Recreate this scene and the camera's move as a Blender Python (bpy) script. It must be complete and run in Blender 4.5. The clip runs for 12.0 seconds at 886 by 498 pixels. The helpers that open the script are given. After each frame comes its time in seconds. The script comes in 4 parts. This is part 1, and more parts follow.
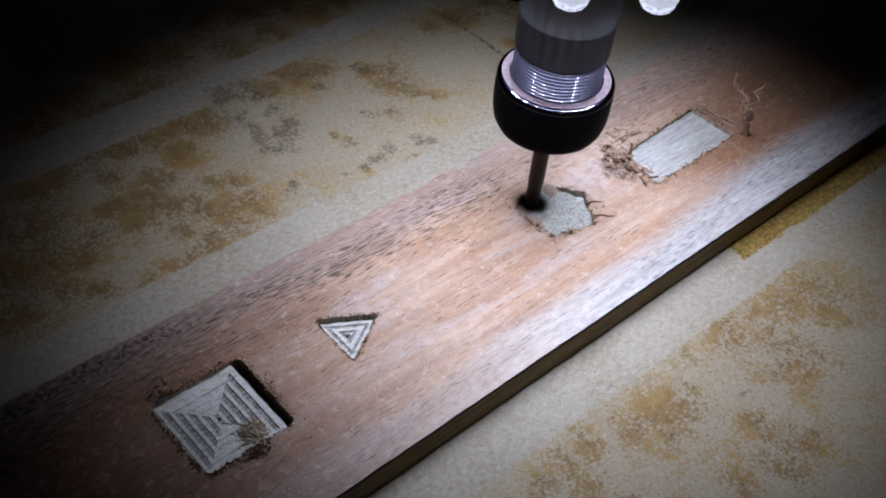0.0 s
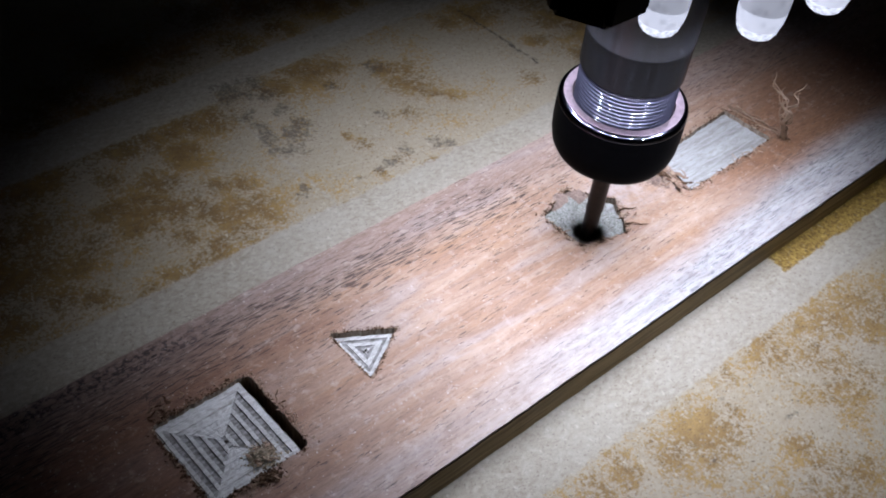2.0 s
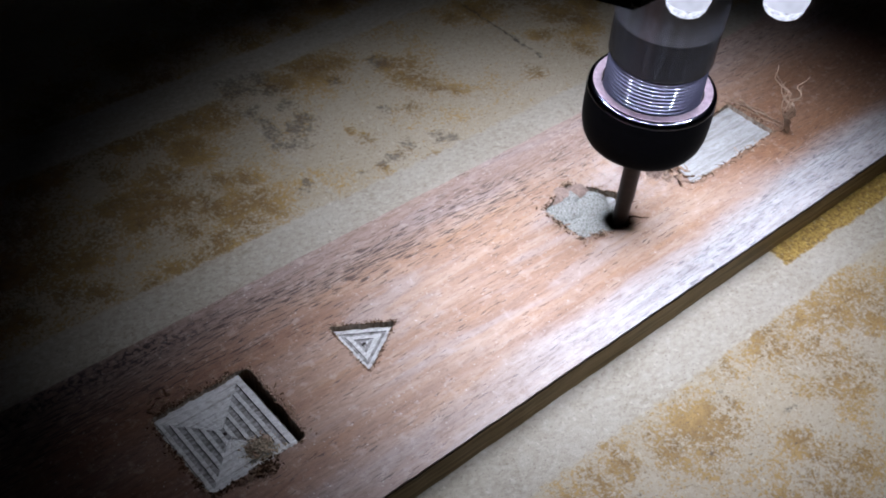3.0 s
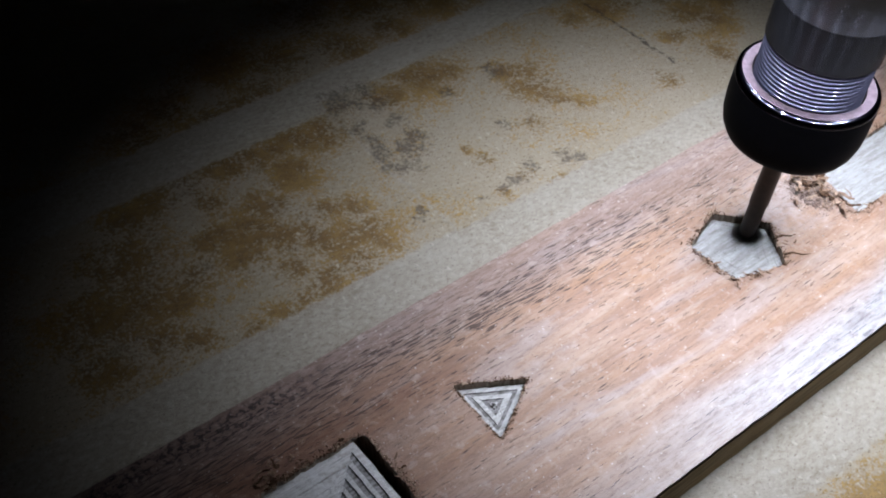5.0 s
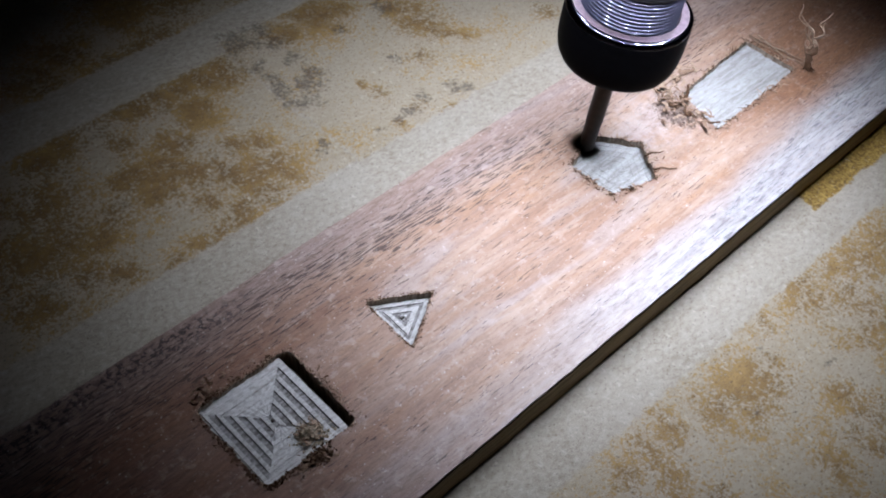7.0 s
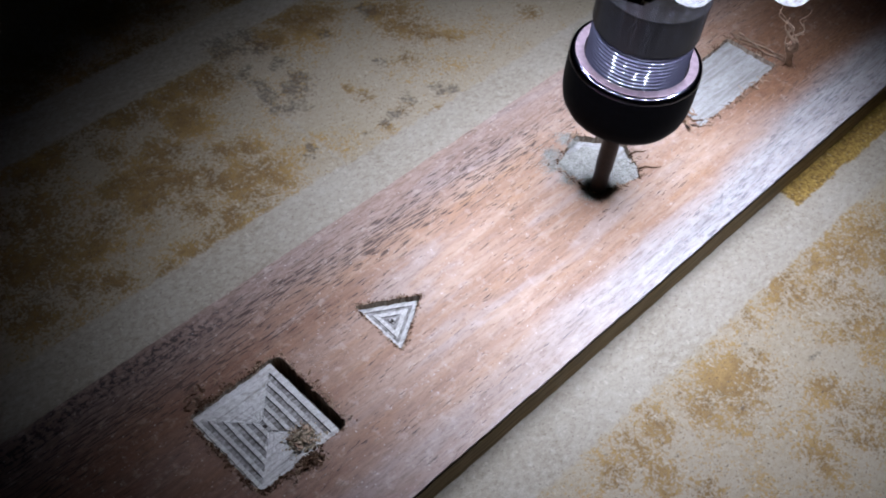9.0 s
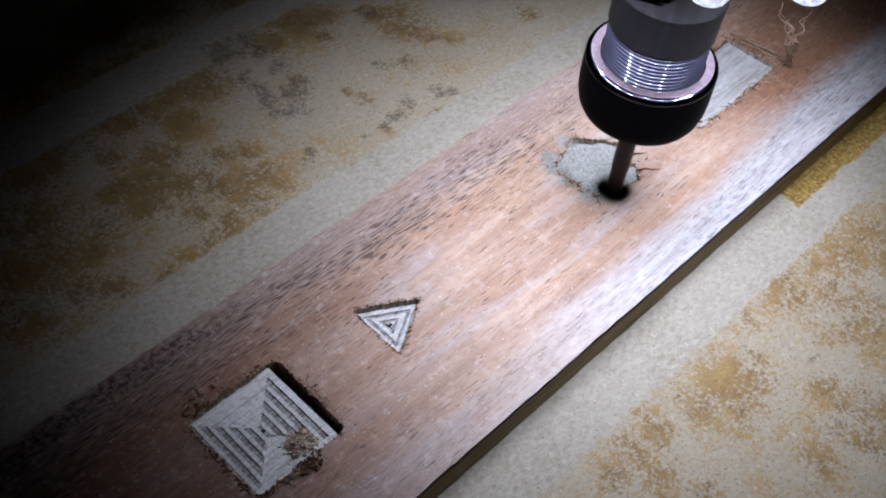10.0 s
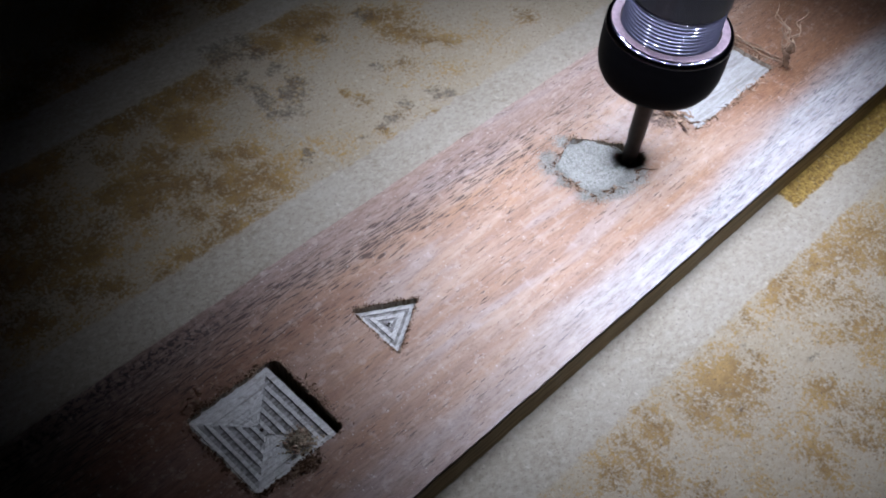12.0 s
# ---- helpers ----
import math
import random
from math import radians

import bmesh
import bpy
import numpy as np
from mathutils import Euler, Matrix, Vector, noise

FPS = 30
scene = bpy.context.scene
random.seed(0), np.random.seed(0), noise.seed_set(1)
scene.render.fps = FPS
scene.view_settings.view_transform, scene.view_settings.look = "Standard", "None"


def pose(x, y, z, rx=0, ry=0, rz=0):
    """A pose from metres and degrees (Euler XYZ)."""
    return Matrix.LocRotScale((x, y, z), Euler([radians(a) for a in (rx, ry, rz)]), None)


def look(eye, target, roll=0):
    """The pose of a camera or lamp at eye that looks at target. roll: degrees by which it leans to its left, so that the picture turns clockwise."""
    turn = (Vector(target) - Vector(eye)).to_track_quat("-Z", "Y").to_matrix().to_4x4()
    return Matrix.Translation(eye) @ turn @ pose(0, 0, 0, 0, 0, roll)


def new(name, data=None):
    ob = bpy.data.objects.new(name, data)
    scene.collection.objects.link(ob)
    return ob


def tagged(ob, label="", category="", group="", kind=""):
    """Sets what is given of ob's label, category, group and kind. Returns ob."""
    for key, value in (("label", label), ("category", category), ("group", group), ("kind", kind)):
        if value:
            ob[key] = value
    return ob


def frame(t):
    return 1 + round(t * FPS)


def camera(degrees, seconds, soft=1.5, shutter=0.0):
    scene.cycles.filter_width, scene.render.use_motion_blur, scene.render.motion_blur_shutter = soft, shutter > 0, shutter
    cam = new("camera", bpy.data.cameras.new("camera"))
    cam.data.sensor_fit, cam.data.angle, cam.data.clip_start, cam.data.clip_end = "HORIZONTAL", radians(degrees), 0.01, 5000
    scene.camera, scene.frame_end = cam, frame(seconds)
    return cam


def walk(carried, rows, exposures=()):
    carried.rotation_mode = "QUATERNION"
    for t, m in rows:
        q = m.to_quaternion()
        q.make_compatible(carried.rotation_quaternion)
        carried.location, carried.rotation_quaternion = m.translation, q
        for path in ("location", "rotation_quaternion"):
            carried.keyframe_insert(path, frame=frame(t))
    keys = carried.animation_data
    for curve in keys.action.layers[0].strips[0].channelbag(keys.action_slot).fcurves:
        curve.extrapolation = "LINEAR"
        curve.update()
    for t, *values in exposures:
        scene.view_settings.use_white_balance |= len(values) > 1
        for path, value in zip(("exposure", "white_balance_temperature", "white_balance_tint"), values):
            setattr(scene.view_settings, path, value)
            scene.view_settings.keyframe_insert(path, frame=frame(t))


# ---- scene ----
cam = camera(43.56, 12.0, soft=1.9, shutter=0.0)
# seconds, eye, target, roll
PATH = [
    (0, (-0.04607, -0.11585, 0.15044), (0.04505, -0.02176, 0.02698), 4.48),
    (0.5, (-0.04513, -0.11119, 0.14605), (0.04632, -0.01702, 0.02289), 4.61),
    (1, (-0.04397, -0.10719, 0.14307), (0.04773, -0.01305, 0.02008), 4.80),
    (1.5, (-0.04384, -0.10418, 0.14126), (0.04890, -0.01073, 0.01851), 5.32),
    (2, (-0.04233, -0.10483, 0.14051), (0.04977, -0.01058, 0.01790), 5.03),
    (2.5, (-0.04087, -0.10663, 0.14110), (0.05003, -0.01177, 0.01807), 4.61),
    (3, (-0.04010, -0.10795, 0.14099), (0.04927, -0.01192, 0.01773), 3.97),
    (3.2, (-0.03981, -0.10844, 0.14028), (0.04874, -0.01137, 0.01725), 3.60),
    (4.8, (-0.03191, -0.08443, 0.13282), (0.04587, 0.01610, 0.00537), 0.61),
    (5, (-0.03150, -0.08352, 0.13411), (0.04613, 0.01763, 0.00705), 0.36),
    (5.5, (-0.03478, -0.08548, 0.13893), (0.04576, 0.01704, 0.01481), 0.18),
    (6, (-0.03706, -0.08823, 0.14360), (0.04503, 0.01334, 0.01972), -0.20),
    (6.2, (-0.03857, -0.08755, 0.14309), (0.04419, 0.01030, 0.01669), 0.70),
    (6.3, (-0.03967, -0.08715, 0.14434), (0.04335, 0.00745, 0.01566), 1.19),
    (6.5, (-0.04128, -0.08887, 0.14513), (0.04178, 0.00078, 0.01298), 1.76),
    (7, (-0.04212, -0.08994, 0.14637), (0.04448, -0.00804, 0.01149), 4.24),
    (7.2, (-0.04200, -0.09086, 0.14744), (0.04496, -0.00996, 0.01219), 4.32),
    (9, (-0.04158, -0.09050, 0.14938), (0.04522, -0.01017, 0.01368), 3.61),
    (9.5, (-0.04000, -0.09110, 0.15029), (0.04557, -0.01017, 0.01417), 2.95),
    (10, (-0.03987, -0.09127, 0.14994), (0.04586, -0.01009, 0.01407), 2.85),
    (10.5, (-0.04004, -0.09100, 0.15010), (0.04599, -0.01027, 0.01416), 3.04),
    (11, (-0.03987, -0.09096, 0.15020), (0.04609, -0.01031, 0.01416), 2.94),
    (11.5, (-0.04014, -0.09113, 0.14972), (0.04609, -0.01026, 0.01398), 2.95),
    (12, (-0.04122, -0.09182, 0.14844), (0.04599, -0.01026, 0.01375), 3.05),
]
walk(cam, [(t, look(eye, target, roll)) for t, eye, target, roll in PATH], [(0.0, -0.2, 6550, 10), (2.5, 0.05, 6600, 10), (5.0, 0.02, 6720, 7), (6.5, 0.17, 6720, 7), (7.2, 0.03, 6560, 9), (9.0, -0.04, 6500, 11), (12.0, -0.05, 6430, 10)])

# ---- light: a dark workshop, lit by the ring of diodes on the spindle ----
world = bpy.data.worlds.new("dark_workshop")
scene.world = world
world.use_nodes = True
world.node_tree.nodes["Background"].inputs[0].default_value = (0.8, 0.85, 1.0, 1)
world.node_tree.nodes["Background"].inputs[1].default_value = 0.0006
LED_POWER = 2620.0
LED_R, CUP_Z, CUP_R, CHIP_Z, CHIP_R = 25.9, 67.6, 2.8, 70.7, 1.1
LED_TILT = 4.5
LED_COLOR = (0.85, 0.92, 1.17)

MM = 0.001
PLANK_T = 5.6          # plank thickness, mm
BOARD_Z = -PLANK_T     # the board's top below the plank's top, mm
PENT_C, PENT_R = (91.8, -6.6), 8.5


def back_edge(x):
    """Both long edges run a little askew."""
    return 15.5 + 0.0115 * x


def front_edge(x):
    return -34.3 + 0.0122 * x


# ---- materials ----
class Mat:
    """A node material with short calls."""

    def __init__(self, name, rough=0.5, metal=0.0, spec=0.5):
        self.m = bpy.data.materials.new(name)
        self.m.use_nodes = True
        self.t = self.m.node_tree
        self.b = self.t.nodes["Principled BSDF"]
        self.b.inputs["Roughness"].default_value = rough
        self.b.inputs["Metallic"].default_value = metal
        self.b.inputs["Specular IOR Level"].default_value = spec
        self.pos = None

    def node(self, kind, **props):
        n = self.t.nodes.new(kind)
        for key, value in props.items():
            setattr(n, key, value)
        return n

    def link(self, a, b):
        self.t.links.new(a, b)

    def put(self, socket, value):
        if hasattr(value, "is_output"):
            self.link(value, socket)
        else:
            socket.default_value = value

    def coords(self):
        if self.pos is None:
            self.pos = self.node("ShaderNodeTexCoord").outputs["Object"]
        return self.pos

    def mapped(self, scale, turn=0.0, shift=(0, 0, 0)):
        n = self.node("ShaderNodeMapping")
        self.link(self.coords(), n.inputs["Vector"])
        n.inputs["Scale"].default_value = scale
        n.inputs["Rotation"].default_value = (0, 0, radians(turn))
        n.inputs["Location"].default_value = shift
        return n.outputs[0]

    def noise(self, scale, vec=None, detail=4.0, rough=0.55, warp=0.0):
        n = self.node("ShaderNodeTexNoise")
        self.link(vec if vec is not None else self.coords(), n.inputs["Vector"])
        n.inputs["Scale"].default_value = scale
        n.inputs["Detail"].default_value = detail
        n.inputs["Roughness"].default_value = rough
        n.inputs["Distortion"].default_value = warp
        return n.outputs["Fac"]

    def ramp(self, fac, *stops):
        n = self.node("ShaderNodeValToRGB")
        self.put(n.inputs[0], fac)
        e = n.color_ramp.elements
        while len(e) < len(stops):
            e.new(0.5)
        for item, (at, c) in zip(e, stops):
            item.position = at
            item.color = (*c, 1) if hasattr(c, "__len__") else (c, c, c, 1)
        return n.outputs[0]

    def math(self, op, a, b=0.0, clamp=False):
        n = self.node("ShaderNodeMath", operation=op, use_clamp=clamp)
        self.put(n.inputs[0], a)
        self.put(n.inputs[1], b)
        return n.outputs[0]

    def smooth(self, value, lo, hi):
        n = self.node("ShaderNodeMapRange", interpolation_type="SMOOTHSTEP")
        self.put(n.inputs["Value"], value)
        n.inputs["From Min"].default_value = lo
        n.inputs["From Max"].default_value = hi
        return n.outputs[0]

    def mix(self, fac, a, b, blend="MIX"):
        n = self.node("ShaderNodeMix", data_type="RGBA", blend_type=blend)
        self.put(n.inputs["Factor"], fac)
        for socket, v in ((n.inputs[6], a), (n.inputs[7], b)):
            self.put(socket, (*v, 1) if isinstance(v, tuple) and len(v) == 3 else v)
        return n.outputs[2]

    def axes(self):
        n = self.node("ShaderNodeSeparateXYZ")
        self.link(self.coords(), n.inputs[0])
        return n.outputs

    def bump(self, height, strength=0.3, dist=0.0003):
        n = self.node("ShaderNodeBump")
        n.inputs["Strength"].default_value = strength
        n.inputs["Distance"].default_value = dist
        self.link(height, n.inputs["Height"])
        self.link(n.outputs[0], self.b.inputs["Normal"])

    def color(self, v):
        self.put(self.b.inputs["Base Color"], (*v, 1) if isinstance(v, tuple) else v)
        return self


def plank_face():
    """Reddish brown hardwood with open dark pores, a pale edge in front and rusty ends."""
    m = Mat("plank_face", 0.5, spec=0.4)
    x, y, z = m.axes()
    wob = m.math("MULTIPLY_ADD", m.noise(1.0, m.mapped((14, 40, 1)), 4), 0.014)
    m.t.nodes[-1].inputs[2].default_value = -0.007
    yy = m.math("ADD", y, wob)
    broad = m.noise(1.0, m.mapped((14, 120, 20), turn=-3), 5, 0.6, 0.6)
    patch = m.noise(1.0, m.mapped((26, 150, 20), turn=-3, shift=(0.4, 0.2, 0)), 4, 0.6, 0.4)
    band = m.noise(1.0, m.mapped((55, 420, 20), turn=-4, shift=(0.1, 0.7, 0)), 4, 0.65)
    fine = m.noise(1.0, m.mapped((330, 1900, 300), turn=-4), 6, 0.75)
    mott = m.noise(420.0, None, 5, 0.72)
    base = m.ramp(broad, (0.30, (0.25, 0.135, 0.08)), (0.44, (0.335, 0.203, 0.133)), (0.56, (0.40, 0.268, 0.19)), (0.70, (0.43, 0.312, 0.24)))
    # lilac-grey and orange lanes
    base = m.mix(m.math("MULTIPLY", m.smooth(patch, 0.51, 0.64), 0.6), base, (0.365, 0.298, 0.268))
    base = m.mix(m.math("MULTIPLY", m.smooth(patch, 0.47, 0.34), 0.6), base, (0.40, 0.225, 0.12))
    base = m.mix(m.math("MULTIPLY", m.smooth(band, 0.50, 0.66), 0.32), base, (0.25, 0.17, 0.135))
    base = m.mix(m.math("MULTIPLY", m.smooth(band, 0.48, 0.34), 0.3), base, (0.50, 0.40, 0.315))
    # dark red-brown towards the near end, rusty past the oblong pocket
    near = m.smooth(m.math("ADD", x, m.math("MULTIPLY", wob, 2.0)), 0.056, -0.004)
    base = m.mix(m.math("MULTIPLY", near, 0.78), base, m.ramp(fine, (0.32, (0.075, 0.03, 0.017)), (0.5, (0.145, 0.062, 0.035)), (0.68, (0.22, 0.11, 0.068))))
    rust = m.math("MULTIPLY", m.smooth(x, 0.104, 0.142), m.math("MULTIPLY", m.smooth(yy, -0.0275, -0.019), m.smooth(yy, 0.006, -0.006)))
    base = m.mix(m.math("MULTIPLY", rust, 0.8), base, m.ramp(fine, (0.32, (0.13, 0.05, 0.02)), (0.66, (0.30, 0.145, 0.07))))
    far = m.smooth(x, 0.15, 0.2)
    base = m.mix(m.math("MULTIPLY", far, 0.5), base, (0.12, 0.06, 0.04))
    # pale band along the front edge, wider towards the far end
    rise = m.math("MULTIPLY", m.smooth(x, 0.075, 0.15), 0.004)
    pale = m.math("MULTIPLY", m.smooth(m.math("SUBTRACT", yy, rise), -0.0225, -0.0295), m.math("MULTIPLY_ADD", m.smooth(x, 0.03, 0.085), 0.8))
    m.t.nodes[-2].inputs[2].default_value = 0.2
    base = m.mix(m.math("MULTIPLY", pale, 0.85), base, m.ramp(m.math("ADD", m.math("MULTIPLY", fine, 0.32), m.math("MULTIPLY", band, 0.68)), (0.38, (0.255, 0.255, 0.255)), (0.5, (0.385, 0.388, 0.392)), (0.62, (0.49, 0.494, 0.49))))
    # greyer lilac back edge
    dark = m.smooth(yy, 0.002, 0.0105)
    base = m.mix(m.math("MULTIPLY", dark, 0.6), base, m.ramp(fine, (0.34, (0.15, 0.112, 0.098)), (0.66, (0.30, 0.24, 0.215))))
    # grain and mottle
    base = m.mix(m.math("MULTIPLY", m.smooth(fine, 0.52, 0.36), 0.5), base, m.mix(0.6, base, (0.10, 0.055, 0.035)))
    base = m.mix(m.math("MULTIPLY", m.smooth(mott, 0.53, 0.66), 0.3), base, (0.52, 0.43, 0.37))
    base = m.mix(m.math("MULTIPLY", m.smooth(mott, 0.46, 0.34), 0.3), base, (0.19, 0.11, 0.075))
    # pores: short thin dashes in drifts, thick in one band behind the middle
    pores = m.noise(1.0, m.mapped((290, 3300, 900), turn=-5), 2, 0.5)
    zone = m.noise(1.0, m.mapped((40, 190, 10), turn=-4, shift=(0.1, 0.3, 0)), 4, 0.6)
    strip = m.math("MULTIPLY", m.smooth(yy, -0.003, 0.0055), m.smooth(yy, 0.0155, 0.009))
    strip = m.math("MULTIPLY", strip, m.math("MULTIPLY_ADD", m.smooth(x, 0.11, 0.06), 0.5))
    m.t.nodes[-2].inputs[2].default_value = 0.5
    edge = m.math("MAXIMUM", strip, m.math("MULTIPLY", m.math("MULTIPLY", pale, m.smooth(x, 0.06, 0.11)), 0.6))
    bias = m.math("MULTIPLY_ADD", edge, 0.13)
    m.t.nodes[-1].inputs[2].default_value = -0.085
    level = m.math("ADD", m.math("ADD", pores, bias), m.math("MULTIPLY", m.math("SUBTRACT", zone, 0.5), 0.38))
    pore = m.smooth(level, 0.572, 0.615)
    base = m.mix(m.math("MULTIPLY", pore, m.math("SUBTRACT", 0.85, m.math("MULTIPLY", pale, 0.25))), base, m.mix(pale, (0.05, 0.03, 0.022), (0.10, 0.105, 0.12)))
    # black crumbled pores along the back of the near end
    crust = m.math("MULTIPLY", m.math("MULTIPLY", m.smooth(x, 0.03, 0.008), m.smooth(yy, 0.0085, 0.0115)), m.smooth(yy, 0.0155, 0.0135))
    crust = m.math("MULTIPLY", crust, m.smooth(m.noise(900.0, None, 4, 0.75), 0.49, 0.57))
    base = m.mix(m.math("MULTIPLY", crust, 0.85), base, (0.018, 0.013, 0.012))
    # pinkish dust trodden in between the two far pockets
    d = m.node("ShaderNodeVectorMath", operation="DISTANCE")
    m.link(m.mapped((1.0, 1.5, 1.0)), d.inputs[0])
    d.inputs[1].default_value = (0.106, -0.006, 0)
    dusty = m.math("MULTIPLY", m.smooth(d.outputs["Value"], 0.016, 0.004), m.smooth(mott, 0.40, 0.58))
    base = m.mix(m.math("MULTIPLY", dusty, 0.55), base, (0.47, 0.385, 0.35))
    # bright flecks of dust
    fleck = m.smooth(m.noise(1900.0, None, 1, 0.4), 0.70, 0.76)
    base = m.mix(m.math("MULTIPLY", fleck, 0.45), base, (0.75, 0.7, 0.64))
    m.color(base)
    h = m.math("SUBTRACT", m.math("ADD", m.math("MULTIPLY", fine, 0.6), m.math("MULTIPLY", mott, 0.5)), pore)
    m.bump(h, 0.55, 0.0003)
    m.link(m.ramp(fine, (0.3, 0.6), (0.7, 0.4)), m.b.inputs["Roughness"])
    return m.m


def cut_wood():
    """Freshly milled pale wood."""
    m = Mat("cut_wood", 0.7, spec=0.25)
    fuzz = m.math("ADD", m.math("MULTIPLY", m.noise(1.0, m.mapped((130, 2600, 900)), 5, 0.7), 0.6), m.math("MULTIPLY", m.noise(1500.0, None, 4, 0.7), 0.4))
    spot = m.noise(420.0, None, 4, 0.65)
    c = m.ramp(fuzz, (0.36, (0.30, 0.275, 0.24)), (0.47, (0.48, 0.47, 0.44)), (0.6, (0.60, 0.595, 0.57)))
    streak = m.noise(1.0, m.mapped((45, 1500, 400)), 4, 0.65)
    c = m.mix(m.math("MULTIPLY", m.smooth(streak, 0.53, 0.68), 0.45), c, (0.22, 0.2, 0.175))
    m.color(m.mix(m.math("MULTIPLY", m.smooth(spot, 0.58, 0.68), 0.45), c, (0.27, 0.23, 0.19)))
    m.bump(fuzz, 0.5, 0.0002)
    return m.m


# fuzzy wood between the ridges, their cast shade mixed into its colour
def shaded_groove_wood():
    m = Mat("shaded_groove_wood", 0.8, spec=0.2)
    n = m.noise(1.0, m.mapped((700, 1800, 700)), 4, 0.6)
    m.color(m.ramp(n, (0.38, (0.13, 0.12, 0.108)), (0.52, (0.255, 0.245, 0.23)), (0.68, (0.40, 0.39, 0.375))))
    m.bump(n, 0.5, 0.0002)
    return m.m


def smooth_cut():
    """Milled wood wiped clean: soft grey lanes along the grain, fuzzy and flecked."""
    m = Mat("smooth_cut_wood", 0.75, spec=0.2)
    n = m.noise(1.0, m.mapped((120, 1100, 400)), 5, 0.7)
    k = m.noise(1.0, m.mapped((500, 1300, 400)), 5, 0.72)
    c = m.ramp(n, (0.34, (0.245, 0.235, 0.21)), (0.48, (0.345, 0.34, 0.32)), (0.66, (0.425, 0.425, 0.41)))
    c = m.mix(m.math("MULTIPLY", m.smooth(k, 0.53, 0.64), 0.5), c, (0.24, 0.215, 0.175))
    m.color(m.mix(m.math("MULTIPLY", m.smooth(k, 0.45, 0.36), 0.4), c, (0.52, 0.52, 0.50)))
    m.bump(m.math("ADD", n, k), 0.7, 0.0003)
    return m.m


def wall_wood():
    """The cut walls: dark, fibrous."""
    m = Mat("pocket_wall", 0.85, spec=0.15)
    n = m.noise(1.0, m.mapped((1600, 1600, 250)), 4, 0.6)
    m.color(m.ramp(n, (0.32, (0.16, 0.115, 0.085)), (0.55, (0.33, 0.27, 0.21)), (0.78, (0.5, 0.45, 0.38))))
    m.bump(n, 0.6, 0.0003)
    return m.m


def plank_edge():
    m = Mat("plank_edge", 0.7, spec=0.3)
    n = m.noise(1.0, m.mapped((60, 900, 1400)), 4, 0.6)
    m.color(m.ramp(n, (0.3, (0.12, 0.082, 0.034)), (0.55, (0.235, 0.168, 0.078)), (0.8, (0.34, 0.255, 0.135))))
    m.bump(n, 0.4, 0.0003)
    return m.m


# stained fields of the board in mm: x0, x1, y0, y1
FIELDS = [(-150, 58.6, 30.4, 73.2), (59.0, 262, 29.8, 76.5), (-260, 300, 85.5, 260), (28, 300, -150, -45.2), (-200, 10, -170, -56)]
# glue stains and crumbs inside them: x, y, radius
STAINS_NEAR = [(55, 68, 4.1), (50, 70, 3.5), (45, 70, 2.9), (39, 71, 3.4), (35, 71, 3.4), (43, 62, 3.4), (31, 72, 2.5), (24, 71, 3.3), (19, 71, 3.5), (26, 64, 2.7), (13, 69, 3.9), (47, 47, 2.2), (43, 49, 2.4), (34, 56, 3.2), (29, 52, 4.4), (24, 54, 3.1), (33, 48, 4.2), (37, 44, 3.6), (41, 40, 3.9), (46, 38, 3.4), (47, 35, 1.8), (40, 35, 3.1), (25, 48, 3.3), (21, 53, 2.3), (30, 40, 2.5), (33, 33, 3.0), (28, 32, 1.9), (15, 48, 2.9), (11, 45, 2.6), (24, 32, 1.9), (6, 58, 6.2), (6, 49, 5.4), (9, 35, 2.1)]
STAINS_MID = [(17, 30, 1.8), (4, 39, 3.4), (-2, 48, 5.8), (-6, 38, 4.0), (82, 71, 4.2), (87, 70, 2.6), (78, 73, 2.2), (72, 70, 2.7), (69, 71, 1.5), (98, 55, 4.2), (99, 50, 2.2), (94, 55, 1.9), (101, 48, 1.6), (103, 45, 1.6), (97, 62, 2.0), (101, 60, 2.0), (76, 43, 1.6), (75, 47, 1.2), (78, 35, 1.3), (72, 32, 1.0), (84, 29, 1.3), (90, 46, 1.7)]
STAINS_FAR = [(129, 68, 3.6), (135, 67, 3.3), (122, 69, 2.5), (145, 55, 4.3), (147, 50, 4.3), (136, 50, 2.4), (139, 40, 3.0), (123, 41, 2.3), (148, 65, 4.5), (142, 68, 3.3), (157, 55, 4.5), (61, 94, 5.6), (52, 87, 4.4), (45, 86, 3.7), (74, 90, 5.0), (87, 92, 4.2), (87, 100, 5.0), (96, 99, 4.4), (102, 92, 4.3), (110, 92, 3.7), (38, 86, 3.6), (126, 91, 5.0), (73, 105, 6.3), (50, 100, 7.2), (33, 94, 5.2), (24, 90, 5.0), (105, 107, 6.5)]
STAINS_FRONT = [(76, -55, 2.8), (74, -53, 2.8), (71, -55, 3.2), (66, -54, 2.3), (80, -54, 1.5), (98, -46, 2.9), (97, -51, 2.4), (86, -46, 1.6), (103, -56, 3.4), (100, -61, 3.3), (106, -62, 2.9), (85, -65, 1.5), (84, -69, 2.1), (87, -73, 2.4), (78, -71, 1.7), (57, -48, 1.4), (56, -52, 1.6), (50, -50, 1.6), (50, -57, 1.7), (64, -49, 1.2), (53, -63, 1.1), (44, -52, 1.5), (71, -73, 1.6), (80, -76, 1.9), (120, -54, 3.9), (113, -51, 3.0), (106, -48, 1.7)]
